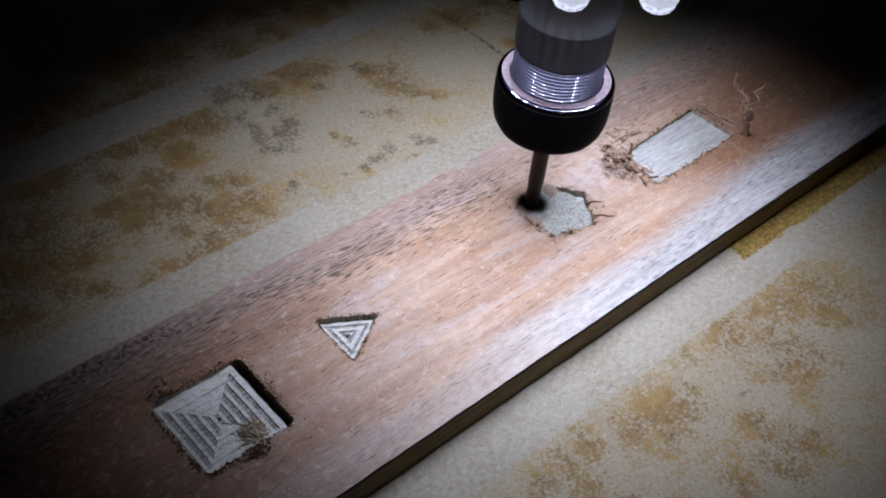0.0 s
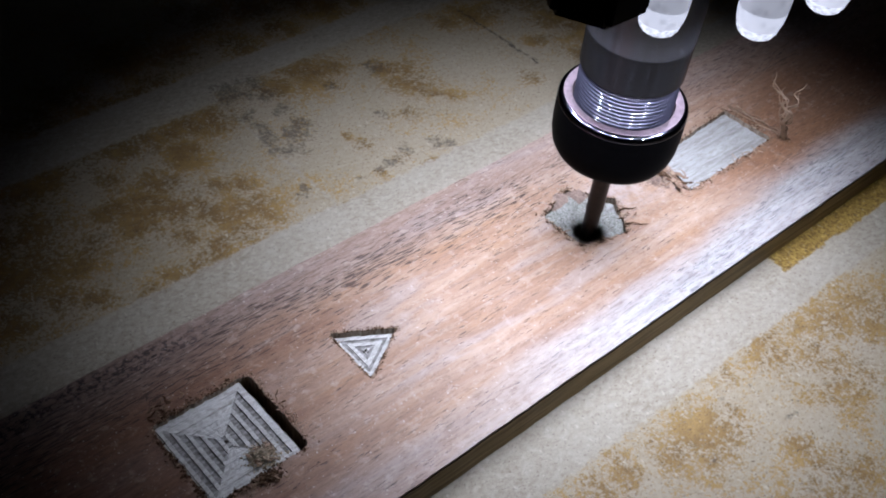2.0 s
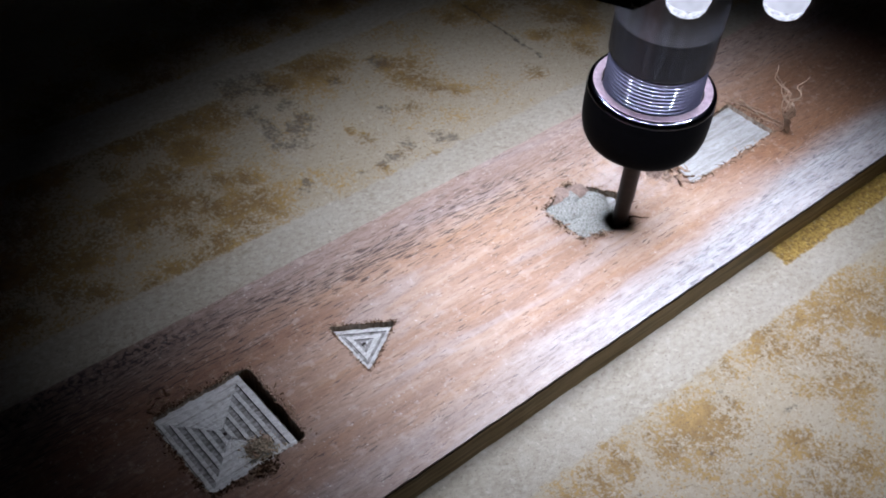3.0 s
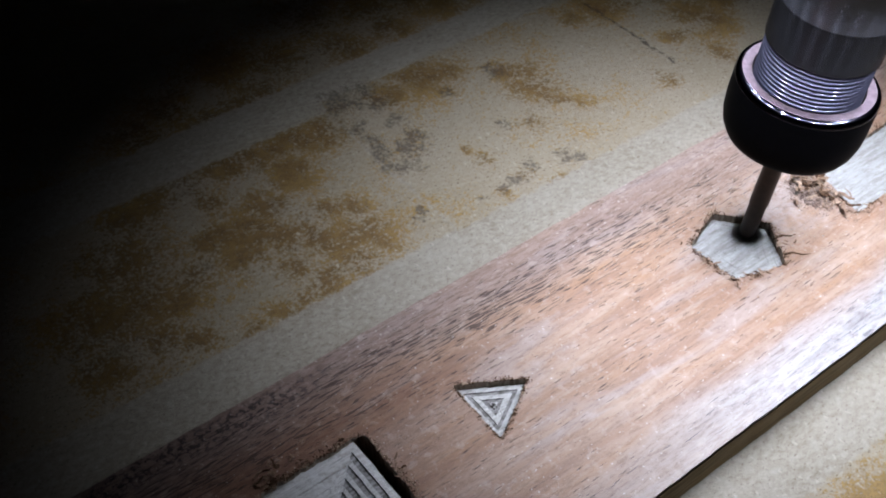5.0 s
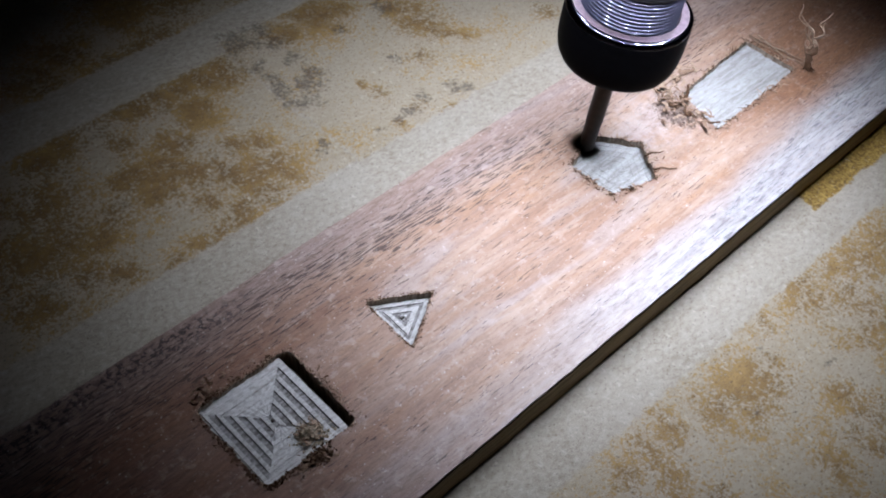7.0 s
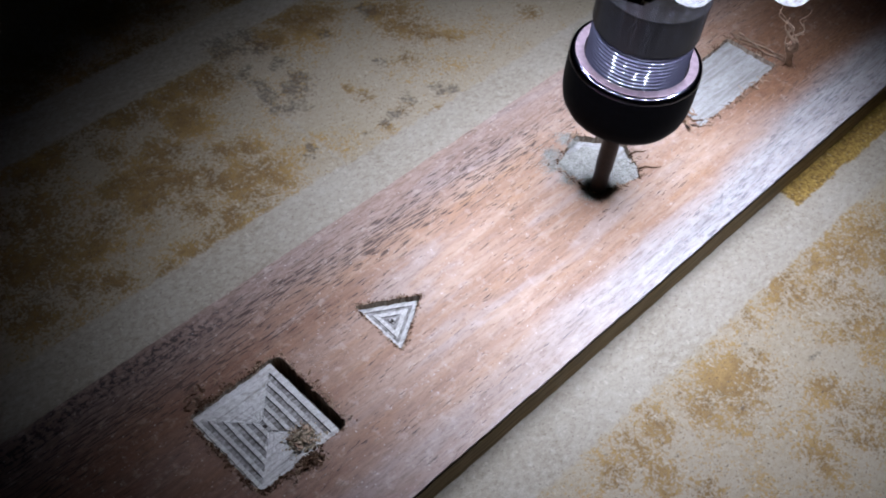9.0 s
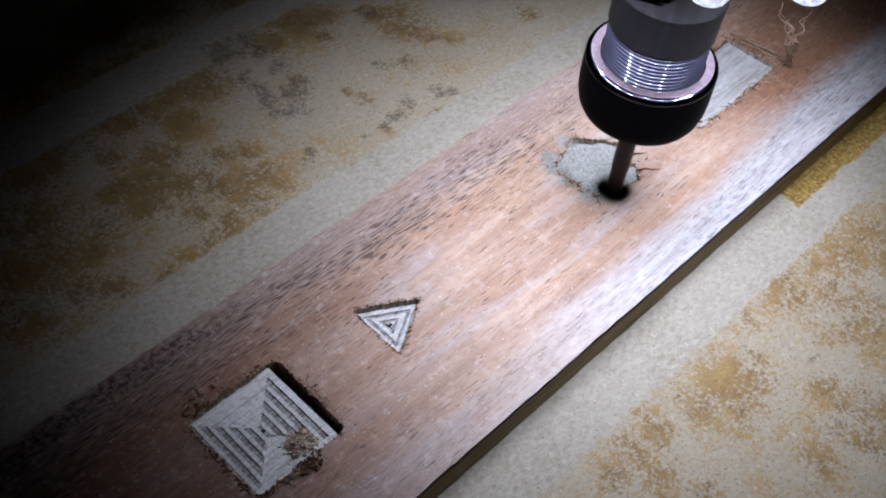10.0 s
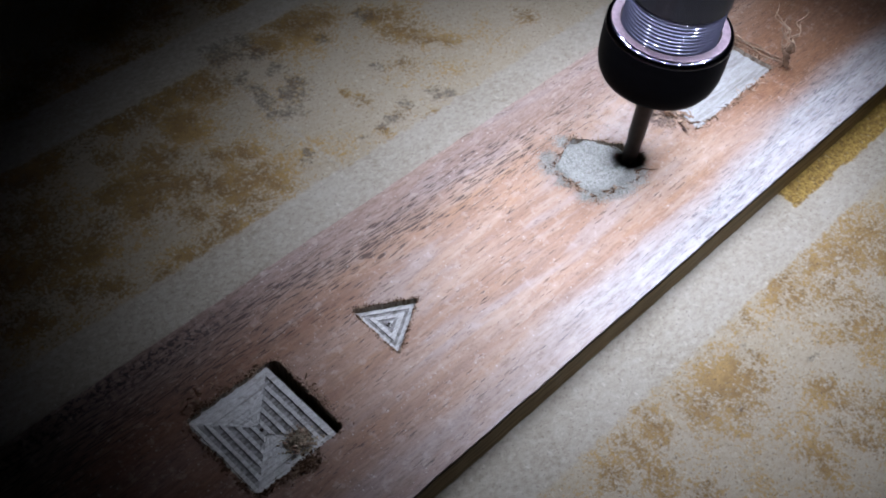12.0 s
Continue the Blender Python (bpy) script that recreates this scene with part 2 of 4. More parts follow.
SMOKE = [(62, 73, 3.1), (65, 71, 2.5), (68, 69, 2.3), (68, 75, 3.1), (63, 76, 2.6), (61, 65, 2.2), (61, 61, 1.9), (60, 58, 1.9), (60, 55, 2.0), (60, 51, 1.6), (66, 54, 2.5), (69, 56, 2.4), (62, 50, 2.1), (69, 62, 2.0), (76, 34, 1.8), (73, 33, 1.3), (68, 33, 0.8), (89, 34, 1.9), (88, 36, 1.3), (91, 32, 1.2), (81, 36, 1.3), (86, 48, 1.4), (83, 64, 1.4), (55, 36, 1.2), (57, 38, 0.8), (95, 64, 2.6), (88, -60, 0.8), (81, -50, 0.6), (81, -52, 0.4), (70, -58, 0.4), (54, -56, 0.4)]


def board_face():
    """Fibre board with clean lanes where tape lay, ochre glue stains, dark specks."""
    m = Mat("fibre_board", 0.72, spec=0.28)
    x, y, z = m.axes()
    grain = m.noise(1.0, m.mapped((750, 1100, 750), turn=25), 5, 0.7)
    crumb = m.noise(1500.0, None, 5, 0.8)
    cloud = m.noise(45.0, None, 5, 0.62)
    base = m.ramp(grain, (0.3, (0.20, 0.170, 0.125)), (0.5, (0.272, 0.24, 0.184)), (0.7, (0.345, 0.31, 0.248)))
    base = m.mix(m.math("MULTIPLY", m.smooth(cloud, 0.42, 0.66), 0.4), base, (0.345, 0.314, 0.26))
    edge = m.math("MULTIPLY", m.math("SUBTRACT", m.noise(420.0, None, 5, 0.7), 0.5), 0.0035)
    ex, ey = m.math("ADD", x, edge), m.math("ADD", y, edge)
    # the stains' outlines wander
    warp = m.node("ShaderNodeTexNoise")
    m.link(m.coords(), warp.inputs["Vector"])
    warp.inputs["Scale"].default_value, warp.inputs["Detail"].default_value, warp.inputs["Roughness"].default_value = 150.0, 5.0, 0.7
    off = m.node("ShaderNodeVectorMath", operation="MULTIPLY_ADD")
    m.link(warp.outputs["Color"], off.inputs[0])
    off.inputs[1].default_value, off.inputs[2].default_value = (0.011, 0.011, 0), (-0.0055, -0.0055, 0)
    moved = m.node("ShaderNodeVectorMath", operation="ADD")
    m.link(m.coords(), moved.inputs[0])
    m.link(off.outputs[0], moved.inputs[1])

    def field(x0, x1, y0, y1, soft=0.0005):
        inx = m.math("MULTIPLY", m.smooth(ex, x0 * MM - soft, x0 * MM + soft), m.smooth(ex, x1 * MM + soft, x1 * MM - soft))
        iny = m.math("MULTIPLY", m.smooth(ey, y0 * MM - soft, y0 * MM + soft), m.smooth(ey, y1 * MM + soft, y1 * MM - soft))
        return m.math("MULTIPLY", inx, iny)

    def blobs(spots, wide=2.7):
        got = None
        for bx, by, r in spots:
            d = m.node("ShaderNodeVectorMath", operation="DISTANCE")
            m.link(moved.outputs[0], d.inputs[0])
            d.inputs[1].default_value = (bx * MM, by * MM, BOARD_Z * MM)
            f = m.smooth(d.outputs["Value"], wide * r * MM, 0.0)
            got = f if got is None else m.math("MAXIMUM", got, f)
        return got
    total = None
    for fld in FIELDS:
        f = field(*fld)
        total = f if total is None else m.math("MAXIMUM", total, f)
    base = m.mix(m.math("MULTIPLY", total, 0.45), base, (0.275, 0.215, 0.125))
    # ochre stain: blotchy, broken into crumbs
    blot = m.noise(75.0, None, 8, 0.78, 0.3)
    rough = m.math("ADD", m.math("MULTIPLY", m.math("SUBTRACT", blot, 0.5), 2.9), m.math("MULTIPLY", m.math("SUBTRACT", crumb, 0.5), 3.0))
    spots = m.math("MAXIMUM", m.math("MAXIMUM", blobs(STAINS_NEAR, 3.1), blobs(STAINS_MID, 3.1)), m.math("MAXIMUM", blobs(STAINS_FAR), m.math("MULTIPLY", blobs(STAINS_FRONT, 4.2), 0.8)))
    lev = m.math("MULTIPLY_ADD", spots, 0.56)
    m.link(rough, m.t.nodes[-1].inputs[2])
    stain = m.math("MULTIPLY", m.smooth(lev, 0.2, 0.5), total)
    tint = m.ramp(m.math("ADD", m.math("MULTIPLY", crumb, 0.6), m.math("MULTIPLY", blot, 0.4)), (0.40, (0.03, 0.014, 0.003)), (0.48, (0.132, 0.069, 0.011)), (0.58, (0.275, 0.168, 0.044)))
    base = m.mix(m.math("MULTIPLY", stain, 0.86), base, tint)
    # dark granules where the glue lies thick
    clump = m.noise(330.0, None, 6, 0.8)
    thick = m.smooth(m.math("ADD", m.math("MULTIPLY", spots, 0.2), m.math("ADD", m.math("MULTIPLY", clump, 0.6), m.math("MULTIPLY", crumb, 1.0))), 0.93, 1.08)
    base = m.mix(m.math("MULTIPLY", m.math("MULTIPLY", thick, total), 0.42), base, (0.05, 0.024, 0.006))
    # grey-brown smudges of crumbs
    fine = m.noise(1300.0, None, 4, 0.75)
    lev = m.math("ADD", blobs(SMOKE, 2.4), m.math("ADD", m.math("MULTIPLY", m.math("SUBTRACT", fine, 0.5), 3.2), m.math("MULTIPLY", m.math("SUBTRACT", blot, 0.5), 1.0)))
    base = m.mix(m.math("MULTIPLY", m.smooth(lev, 0.42, 1.1), 0.72), base, (0.07, 0.052, 0.036))
    # the ochre strip of old glue beside the plank
    strip = field(116.8, 420, -37.8, -31, 0.0003)
    base = m.mix(m.math("MULTIPLY", strip, 0.95), base, m.ramp(crumb, (0.36, (0.075, 0.038, 0.004)), (0.5, (0.185, 0.11, 0.012)), (0.64, (0.36, 0.24, 0.06))))
    # scored line across the board
    line = m.math("MULTIPLY", field(127.8, 128.7, 43, 72, 0.0002), m.smooth(crumb, 0.44, 0.52))
    base = m.mix(m.math("MULTIPLY", line, 0.85), base, (0.04, 0.03, 0.02))
    # fibre specks
    speck = m.smooth(m.noise(1.0, m.mapped((1500, 2400, 900), turn=30), 3, 0.65), 0.60, 0.66)
    base = m.mix(m.math("MULTIPLY", speck, m.math("MULTIPLY_ADD", total, 0.35)), base, (0.075, 0.05, 0.028))
    m.t.nodes[-2].inputs[2].default_value = 0.36
    light = m.smooth(m.noise(1.0, m.mapped((1500, 600, 900), turn=-15, shift=(3, 1, 0)), 2, 0.5), 0.65, 0.71)
    base = m.mix(m.math("MULTIPLY", light, 0.28), base, (0.56, 0.51, 0.42))
    m.color(base)
    m.bump(m.math("ADD", grain, m.math("MULTIPLY", crumb, 0.8)), 0.4, 0.0004)
    return m.m


def plain(name, c, rough=0.5, metal=0.0, spec=0.5, grain=0.0, scale=900.0):
    m = Mat(name, rough, metal, spec)
    n = m.noise(scale, None, 3, 0.6)
    lo, hi = tuple(v * 0.75 for v in c), tuple(min(1, v * 1.2) for v in c)
    m.color(m.ramp(n, (0.3, lo), (0.7, hi)))
    if grain:
        m.bump(n, grain, 0.0001)
    return m.m


def dust():
    """Pale loose sawdust with darker crumbs."""
    m = Mat("saw_dust", 0.9, spec=0.1)
    n = m.noise(3400.0, None, 4, 0.75)
    k = m.noise(900.0, None, 3, 0.6)
    c = m.ramp(n, (0.36, (0.13, 0.115, 0.095)), (0.47, (0.33, 0.33, 0.295)), (0.64, (0.49, 0.495, 0.455)))
    m.color(m.mix(m.math("MULTIPLY", m.smooth(k, 0.55, 0.7), 0.35), c, (0.25, 0.2, 0.16)))
    m.bump(n, 0.7, 0.0002)
    return m.m


def faceted_glow(name, c, strength):
    """A moulded clear dome: the light breaks up in it."""
    m = Mat(name, 0.1)
    n = m.node("ShaderNodeTexVoronoi")
    m.link(m.coords(), n.inputs["Vector"])
    n.inputs["Scale"].default_value = 760.0
    m.color((0.8, 0.8, 0.85))
    m.b.inputs["Emission Color"].default_value = (*c, 1)
    m.link(m.math("MULTIPLY", m.ramp(n.outputs["Distance"], (0.1, 0.75), (0.5, 1.0)), strength), m.b.inputs["Emission Strength"])
    return m.m


def clear_glow(name, c, strength):
    """Clear resin that lets most of the light through and glows a little itself."""
    m = Mat(name, 0.1)
    clear = m.node("ShaderNodeBsdfTransparent")
    lit = m.node("ShaderNodeEmission")
    lit.inputs[0].default_value, lit.inputs[1].default_value = (*c, 1), strength
    mixed = m.node("ShaderNodeMixShader")
    n = m.noise(1300.0, None, 2, 0.5)
    m.link(m.ramp(n, (0.40, 0.16), (0.58, 0.55)), mixed.inputs[0])
    m.link(clear.outputs[0], mixed.inputs[1])
    m.link(lit.outputs[0], mixed.inputs[2])
    m.link(mixed.outputs[0], m.t.nodes["Material Output"].inputs[0])
    return m.m


def glow(name, c, strength, base=(0.9, 0.9, 0.9)):
    m = bpy.data.materials.new(name)
    m.use_nodes = True
    b = m.node_tree.nodes["Principled BSDF"]
    b.inputs["Base Color"].default_value = (*base, 1)
    b.inputs["Roughness"].default_value = 0.15
    b.inputs["Emission Color"].default_value = (*c, 1)
    b.inputs["Emission Strength"].default_value = strength
    return m


M_PLANK, M_CUT, M_GROOVE_SHADE, M_WALL, M_EDGE, M_BOARD = plank_face(), cut_wood(), shaded_groove_wood(), wall_wood(), plank_edge(), board_face()
M_SMOOTH = smooth_cut()
M_BLACK = plain("black_oxide_steel", (0.002, 0.002, 0.0024), 0.45, 0.0, 0.008)
M_CHAMFER = plain("dark_polished_steel", (0.16, 0.16, 0.22), 0.1, 1.0)
M_PLASTIC = plain("black_plastic", (0.003, 0.003, 0.0033), 0.22, 0.0, 0.15, 0.1)
M_RIM = plain("satin_steel_rim", (0.145, 0.112, 0.128), 0.6, 1.0)


def turned(name, c, rough, pull=1.0):
    """Turned steel: fine grooves round the axis draw highlights out along it."""
    m = Mat(name, rough, 1.0)
    n = m.noise(1.0, m.mapped((3, 3, 2500)), 3, 0.6)
    m.color(m.ramp(n, (0.3, tuple(v * 0.85 for v in c)), (0.7, tuple(v * 1.12 for v in c))))
    m.b.inputs["Anisotropic"].default_value = pull
    m.b.inputs["Anisotropic Rotation"].default_value = 0.25
    t = m.node("ShaderNodeTangent", direction_type="RADIAL", axis="Z")
    m.link(t.outputs[0], m.b.inputs["Tangent"])
    return m.m


M_THREAD = turned("bright_steel_thread", (0.055, 0.055, 0.08), 0.55, 0.0)
M_THREAD.node_tree.nodes["Principled BSDF"].inputs["Coat Weight"].default_value = 0.9
M_THREAD.node_tree.nodes["Principled BSDF"].inputs["Coat Roughness"].default_value = 0.07
M_SHAFT = turned("dark_ground_steel", (0.17, 0.175, 0.205), 0.24)
M_SHAFT_DARK = turned("black_ground_steel", (0.04, 0.041, 0.048), 0.24)
for mat in (M_SHAFT, M_SHAFT_DARK):
    mat.node_tree.nodes["Principled BSDF"].inputs["Metallic"].default_value = 0.88
M_BIT = plain("carbide", (0.02, 0.013, 0.0095), 0.45, 0.5, 0.3)
M_FIBRE = plain("torn_fibre", (0.40, 0.29, 0.205), 0.8, 0.0, 0.2)
M_TAN = plain("tan_fibre", (0.28, 0.185, 0.125), 0.8, 0.0, 0.2)
# dark torn fibre; the same colour also paints the square slot's shade
M_DARKFIBRE_SHADE = plain("dark_fibre_and_slot_shade", (0.1, 0.055, 0.03), 0.85, 0.0, 0.2)
M_PILOT_SHADE = plain("pilot_hole_shade", (0.03, 0.022, 0.018), 0.9, 0.0, 0.1)
M_DUST = dust()
M_RED = plain("red_cable", (0.5, 0.02, 0.02), 0.4)
M_WALLS = plain("workshop_wall", (0.05, 0.05, 0.05), 0.9, 0.0, 0.2, 0.2, 30.0)
M_LED = glow("diode_chip", LED_COLOR, LED_POWER)
M_LEDBODY = faceted_glow("diode_lens", LED_COLOR, 0.36)
M_BAFFLE = plain("beam_baffle_black", (0.02, 0.02, 0.02), 0.7, 0.0, 0.1)
M_LEDTIP = faceted_glow("diode_dome", LED_COLOR, 0.7)
M_CAP = clear_glow("diode_lens_cap", LED_COLOR, 1.6)
M_SAWDUST = plain("tan_sawdust", (0.40, 0.33, 0.235), 0.9, 0.0, 0.1, 0.5, 2200.0)
M_WOODDUST = plain("reddish_dust", (0.33, 0.245, 0.2), 0.9, 0.0, 0.1, 0.5, 2200.0)


# ---- mesh helpers ----
def part(name, bm, material, parent=None, label=""):
    me = bpy.data.meshes.new(name)
    bm.to_mesh(me)
    bm.free()
    for mat in material if isinstance(material, (list, tuple)) else [material]:
        me.materials.append(mat)
    ob = new(name, me)
    if parent is not None:
        ob.parent = parent
    if label:
        ob["label"] = label
    return ob


def lathe(profile, steps=64, smooth_angle=True):
    """A turned body from (radius, height) pairs in mm."""
    bm = bmesh.new()
    rings = []
    for r, h in profile:
        if r <= 1e-6:
            rings.append([bm.verts.new((0, 0, h * MM))])
        else:
            rings.append([bm.verts.new((r * MM * math.cos(2 * math.pi * i / steps), r * MM * math.sin(2 * math.pi * i / steps), h * MM)) for i in range(steps)])
    for a, b in zip(rings, rings[1:]):
        for i in range(steps):
            j = (i + 1) % steps
            if len(a) == 1 and len(b) == 1:
                continue
            if len(a) == 1:
                f = bm.faces.new((a[0], b[j], b[i]))
            elif len(b) == 1:
                f = bm.faces.new((a[i], a[j], b[0]))
            else:
                f = bm.faces.new((a[i], a[j], b[j], b[i]))
            f.smooth = True
    bmesh.ops.recalc_face_normals(bm, faces=bm.faces)
    bm.normal_update()
    for e in bm.edges:
        if len(e.link_faces) == 2 and e.calc_face_angle(0) > radians(32):
            e.smooth = False
    return bm


def tube(bm, points, radius, sides=6, taper=True):
    """A round strand through points (mm) in bm."""
    n, rings = len(points), []
    for k, p in enumerate(points):
        p = Vector(p)
        d = (Vector(points[min(k + 1, n - 1)]) - Vector(points[max(k - 1, 0)])).normalized()
        side = d.cross(Vector((0.3, 0.2, 1))).normalized()
        up = side.cross(d)
        r = radius * (1 - 0.75 * k / (n - 1) if taper else 1)
        rings.append([bm.verts.new((p + side * r * math.cos(2 * math.pi * i / sides) + up * r * math.sin(2 * math.pi * i / sides)) * MM) for i in range(sides)])
    for a, b in zip(rings, rings[1:]):
        for i in range(sides):
            bm.faces.new((a[i], a[(i + 1) % sides], b[(i + 1) % sides], b[i])).smooth = True
    bm.faces.new(rings[0][::-1])
    bm.faces.new(rings[-1])


def block(bm, lo, hi):
    """A box between two corners, mm."""
    m = Matrix.Translation([(a + b) / 2 * MM for a, b in zip(lo, hi)]) @ Matrix.Diagonal([(b - a) * MM for a, b in zip(lo, hi)] + [1])
    return bmesh.ops.create_cube(bm, size=1, matrix=m)["verts"]


def ngon(c, r, n, turn=0.0):
    return [(c[0] + r * math.cos(radians(turn) + 2 * math.pi * i / n), c[1] + r * math.sin(radians(turn) + 2 * math.pi * i / n)) for i in range(n)]


def ragged(corners, rng, step=0.55, wild=0.22, round_r=0.9):
    """A closed outline (mm) with worn corners and torn edges."""
    out, n = [], len(corners)
    for i, p in enumerate(corners):
        p, a, b = Vector(p), Vector(corners[i - 1]), Vector(corners[(i + 1) % n])
        u, v = (a - p).normalized(), (b - p).normalized()
        s, e = p + u * round_r, p + v * round_r
        for k in range(4):
            f = k / 3
            out.append((s * (1 - f) ** 2 + p * 2 * f * (1 - f) + e * f * f))
        q = b + (p - b).normalized() * round_r
        steps = max(2, int((q - e).length / step))
        for k in range(1, steps):
            out.append(e.lerp(q, k / steps) + Vector((rng.uniform(-wild, wild), rng.uniform(-wild, wild))))
    return [(v.x, v.y) for v in out]


# ---- the pockets' outlines ----
rng = random.Random(7)
SQUARE = [(0.0, 0.0), (0.1, -18.1), (17.7, -18.0), (18.0, 0.0)]
TRIANGLE = [(33.7, -0.9), (33.4, -13.3), (44.0, -7.0)]
STRIP = [(118.0, -2.4), (114.8, -13.9), (142.8, -13.1), (142.7, -0.4)]
PENTAGON = ngon(PENT_C, PENT_R, 5, 2)
SLOT_X = 16.3
POCKETS = [("square", SQUARE, 1.1, 0.16), ("triangle", TRIANGLE, 1.4, 0.12), ("strip", STRIP, 1.2, 0.2), ("pentagon", PENTAGON, 1.5, 0.2)]
OUTLINES = {}
for key, corners, depth, wild in POCKETS:
    OUTLINES[key] = (ragged(corners, rng, 0.7, wild, 1.5 if key == "square" else 0.8), depth)


def inside(p, loop):
    hit, n = False, len(loop)
    for i in range(n):
        (x0, y0), (x1, y1) = loop[i - 1], loop[i]
        if (y0 > p[1]) != (y1 > p[1]) and p[0] < (x1 - x0) * (p[1] - y0) / (y1 - y0) + x0:
            hit = not hit
    return hit


# ---- the setting ----
def board():
    bm = bmesh.new()
    block(bm, (-700, -700, BOARD_Z - 18), (900, 900, BOARD_Z))
    bmesh.ops.bevel(bm, geom=list(bm.edges), offset=0.001, segments=2, affect="EDGES")
    return tagged(part("floor", bm, M_BOARD), "worn fibre board bench top with ochre stains and clean lanes", "work surface", kind="structure")


def room():
    lo, hi, h, th = -700, 900, 1300, 40
    for name, a, b in (("wall_north", (lo - th, hi, BOARD_Z - 18), (hi + th, hi + th, h)), ("wall_south", (lo - th, lo - th, BOARD_Z - 18), (hi + th, lo, h)),
                       ("wall_east", (hi, lo, BOARD_Z - 18), (hi + th, hi, h)), ("wall_west", (lo - th, lo, BOARD_Z - 18), (lo, hi, h)), ("ceiling", (lo - th, lo - th, h), (hi + th, hi + th, h + th))):
        bm = bmesh.new()
        block(bm, a, b)
        tagged(part(name, bm, M_WALLS), "plain dark workshop " + ("ceiling" if name == "ceiling" else "wall"), kind="structure")


def plank():
    """The wooden plank with its four milled pockets."""
    from mathutils import geometry
    thing = tagged(new("wooden_plank"), "reddish brown hardwood plank with four milled pockets, lying on the board", "plank")
    x0, x1 = -150.0, 420.0
    wob = random.Random(3)
    pts, edges = [], []

    def loop(ps):
        k = len(pts)
        pts.extend(ps)
        edges.extend((k + i, k + (i + 1) % len(ps)) for i in range(len(ps)))
    outer, n = [], 220
    for i in range(n):
        x = x0 + (x1 - x0) * i / n
        outer.append((x, front_edge(x) + wob.uniform(-0.07, 0.07)))
    for i in range(n):
        x = x1 - (x1 - x0) * i / n
        outer.append((x, back_edge(x) + wob.uniform(-0.12, 0.12)))
    loop(outer)
    for ol, d in OUTLINES.values():
        loop(ol)
    vs, es, fs, *_ = geometry.delaunay_2d_cdt([Vector(p) for p in pts], edges, [], 0, 1e-5)
    bm = bmesh.new()
    verts = [bm.verts.new((v.x * MM, v.y * MM, 0)) for v in vs]
    for f in fs:
        c = sum((Vector(vs[i]) for i in f), Vector((0, 0))) / len(f)
        if not inside(c, outer) or any(inside(c, ol) for ol, d in OUTLINES.values()):
            continue
        face = bm.faces.new([verts[i] for i in f])
        if face.normal.z < 0:
            face.normal_flip()
    # the outer sides and the underside
    def shell(ps, z0, z1, mat, flip=False):
        a = [bm.verts.new((p[0] * MM, p[1] * MM, z0 * MM)) for p in ps]
        b = [bm.verts.new((p[0] * MM, p[1] * MM, z1 * MM)) for p in ps]
        for i in range(len(ps)):
            j = (i + 1) % len(ps)
            q = (a[i], b[i], b[j], a[j])
            f = bm.faces.new(q[::-1] if flip else q)
            f.material_index = mat
        return b
    low = shell(outer, 0, -0.35, 0)
    low = shell([(p[0], p[1] + (-0.25 if i < n else 0.25)) for i, p in enumerate(outer)], -0.35, -PLANK_T, 1)
    bm.faces.new(low).material_index = 1
    for ol, d in OUTLINES.values():
        shell(ol, 0, -4.7 if ol is OUTLINES["square"][0] else -d - 0.2, 2)
    bmesh.ops.recalc_face_normals(bm, faces=bm.faces)
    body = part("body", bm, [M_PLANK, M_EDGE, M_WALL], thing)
    for key, corners, depth, wild in POCKETS:
        pocket_floor(key, corners, depth, thing)
    return thing


def shrink(corners, d):
    """The polygon moved in by d mm (convex, either turn)."""
    c = sum((Vector(p) for p in corners), Vector((0, 0))) / len(corners)
    lines, n = [], len(corners)
    for i in range(n):
        p, q = Vector(corners[i]), Vector(corners[(i + 1) % n])
        t = (q - p).normalized()
        nrm = Vector((-t.y, t.x))
        if nrm.dot(c - p) < 0:
            nrm = -nrm
        lines.append((p + nrm * d, t))
    out = []
    for i in range(n):
        (p, t), (q, s) = lines[i - 1], lines[i]
        det = t.x * -s.y + s.x * t.y
        w = q - p
        k = (w.x * -s.y + s.x * w.y) / det
        out.append(tuple(p + t * k))
    return out


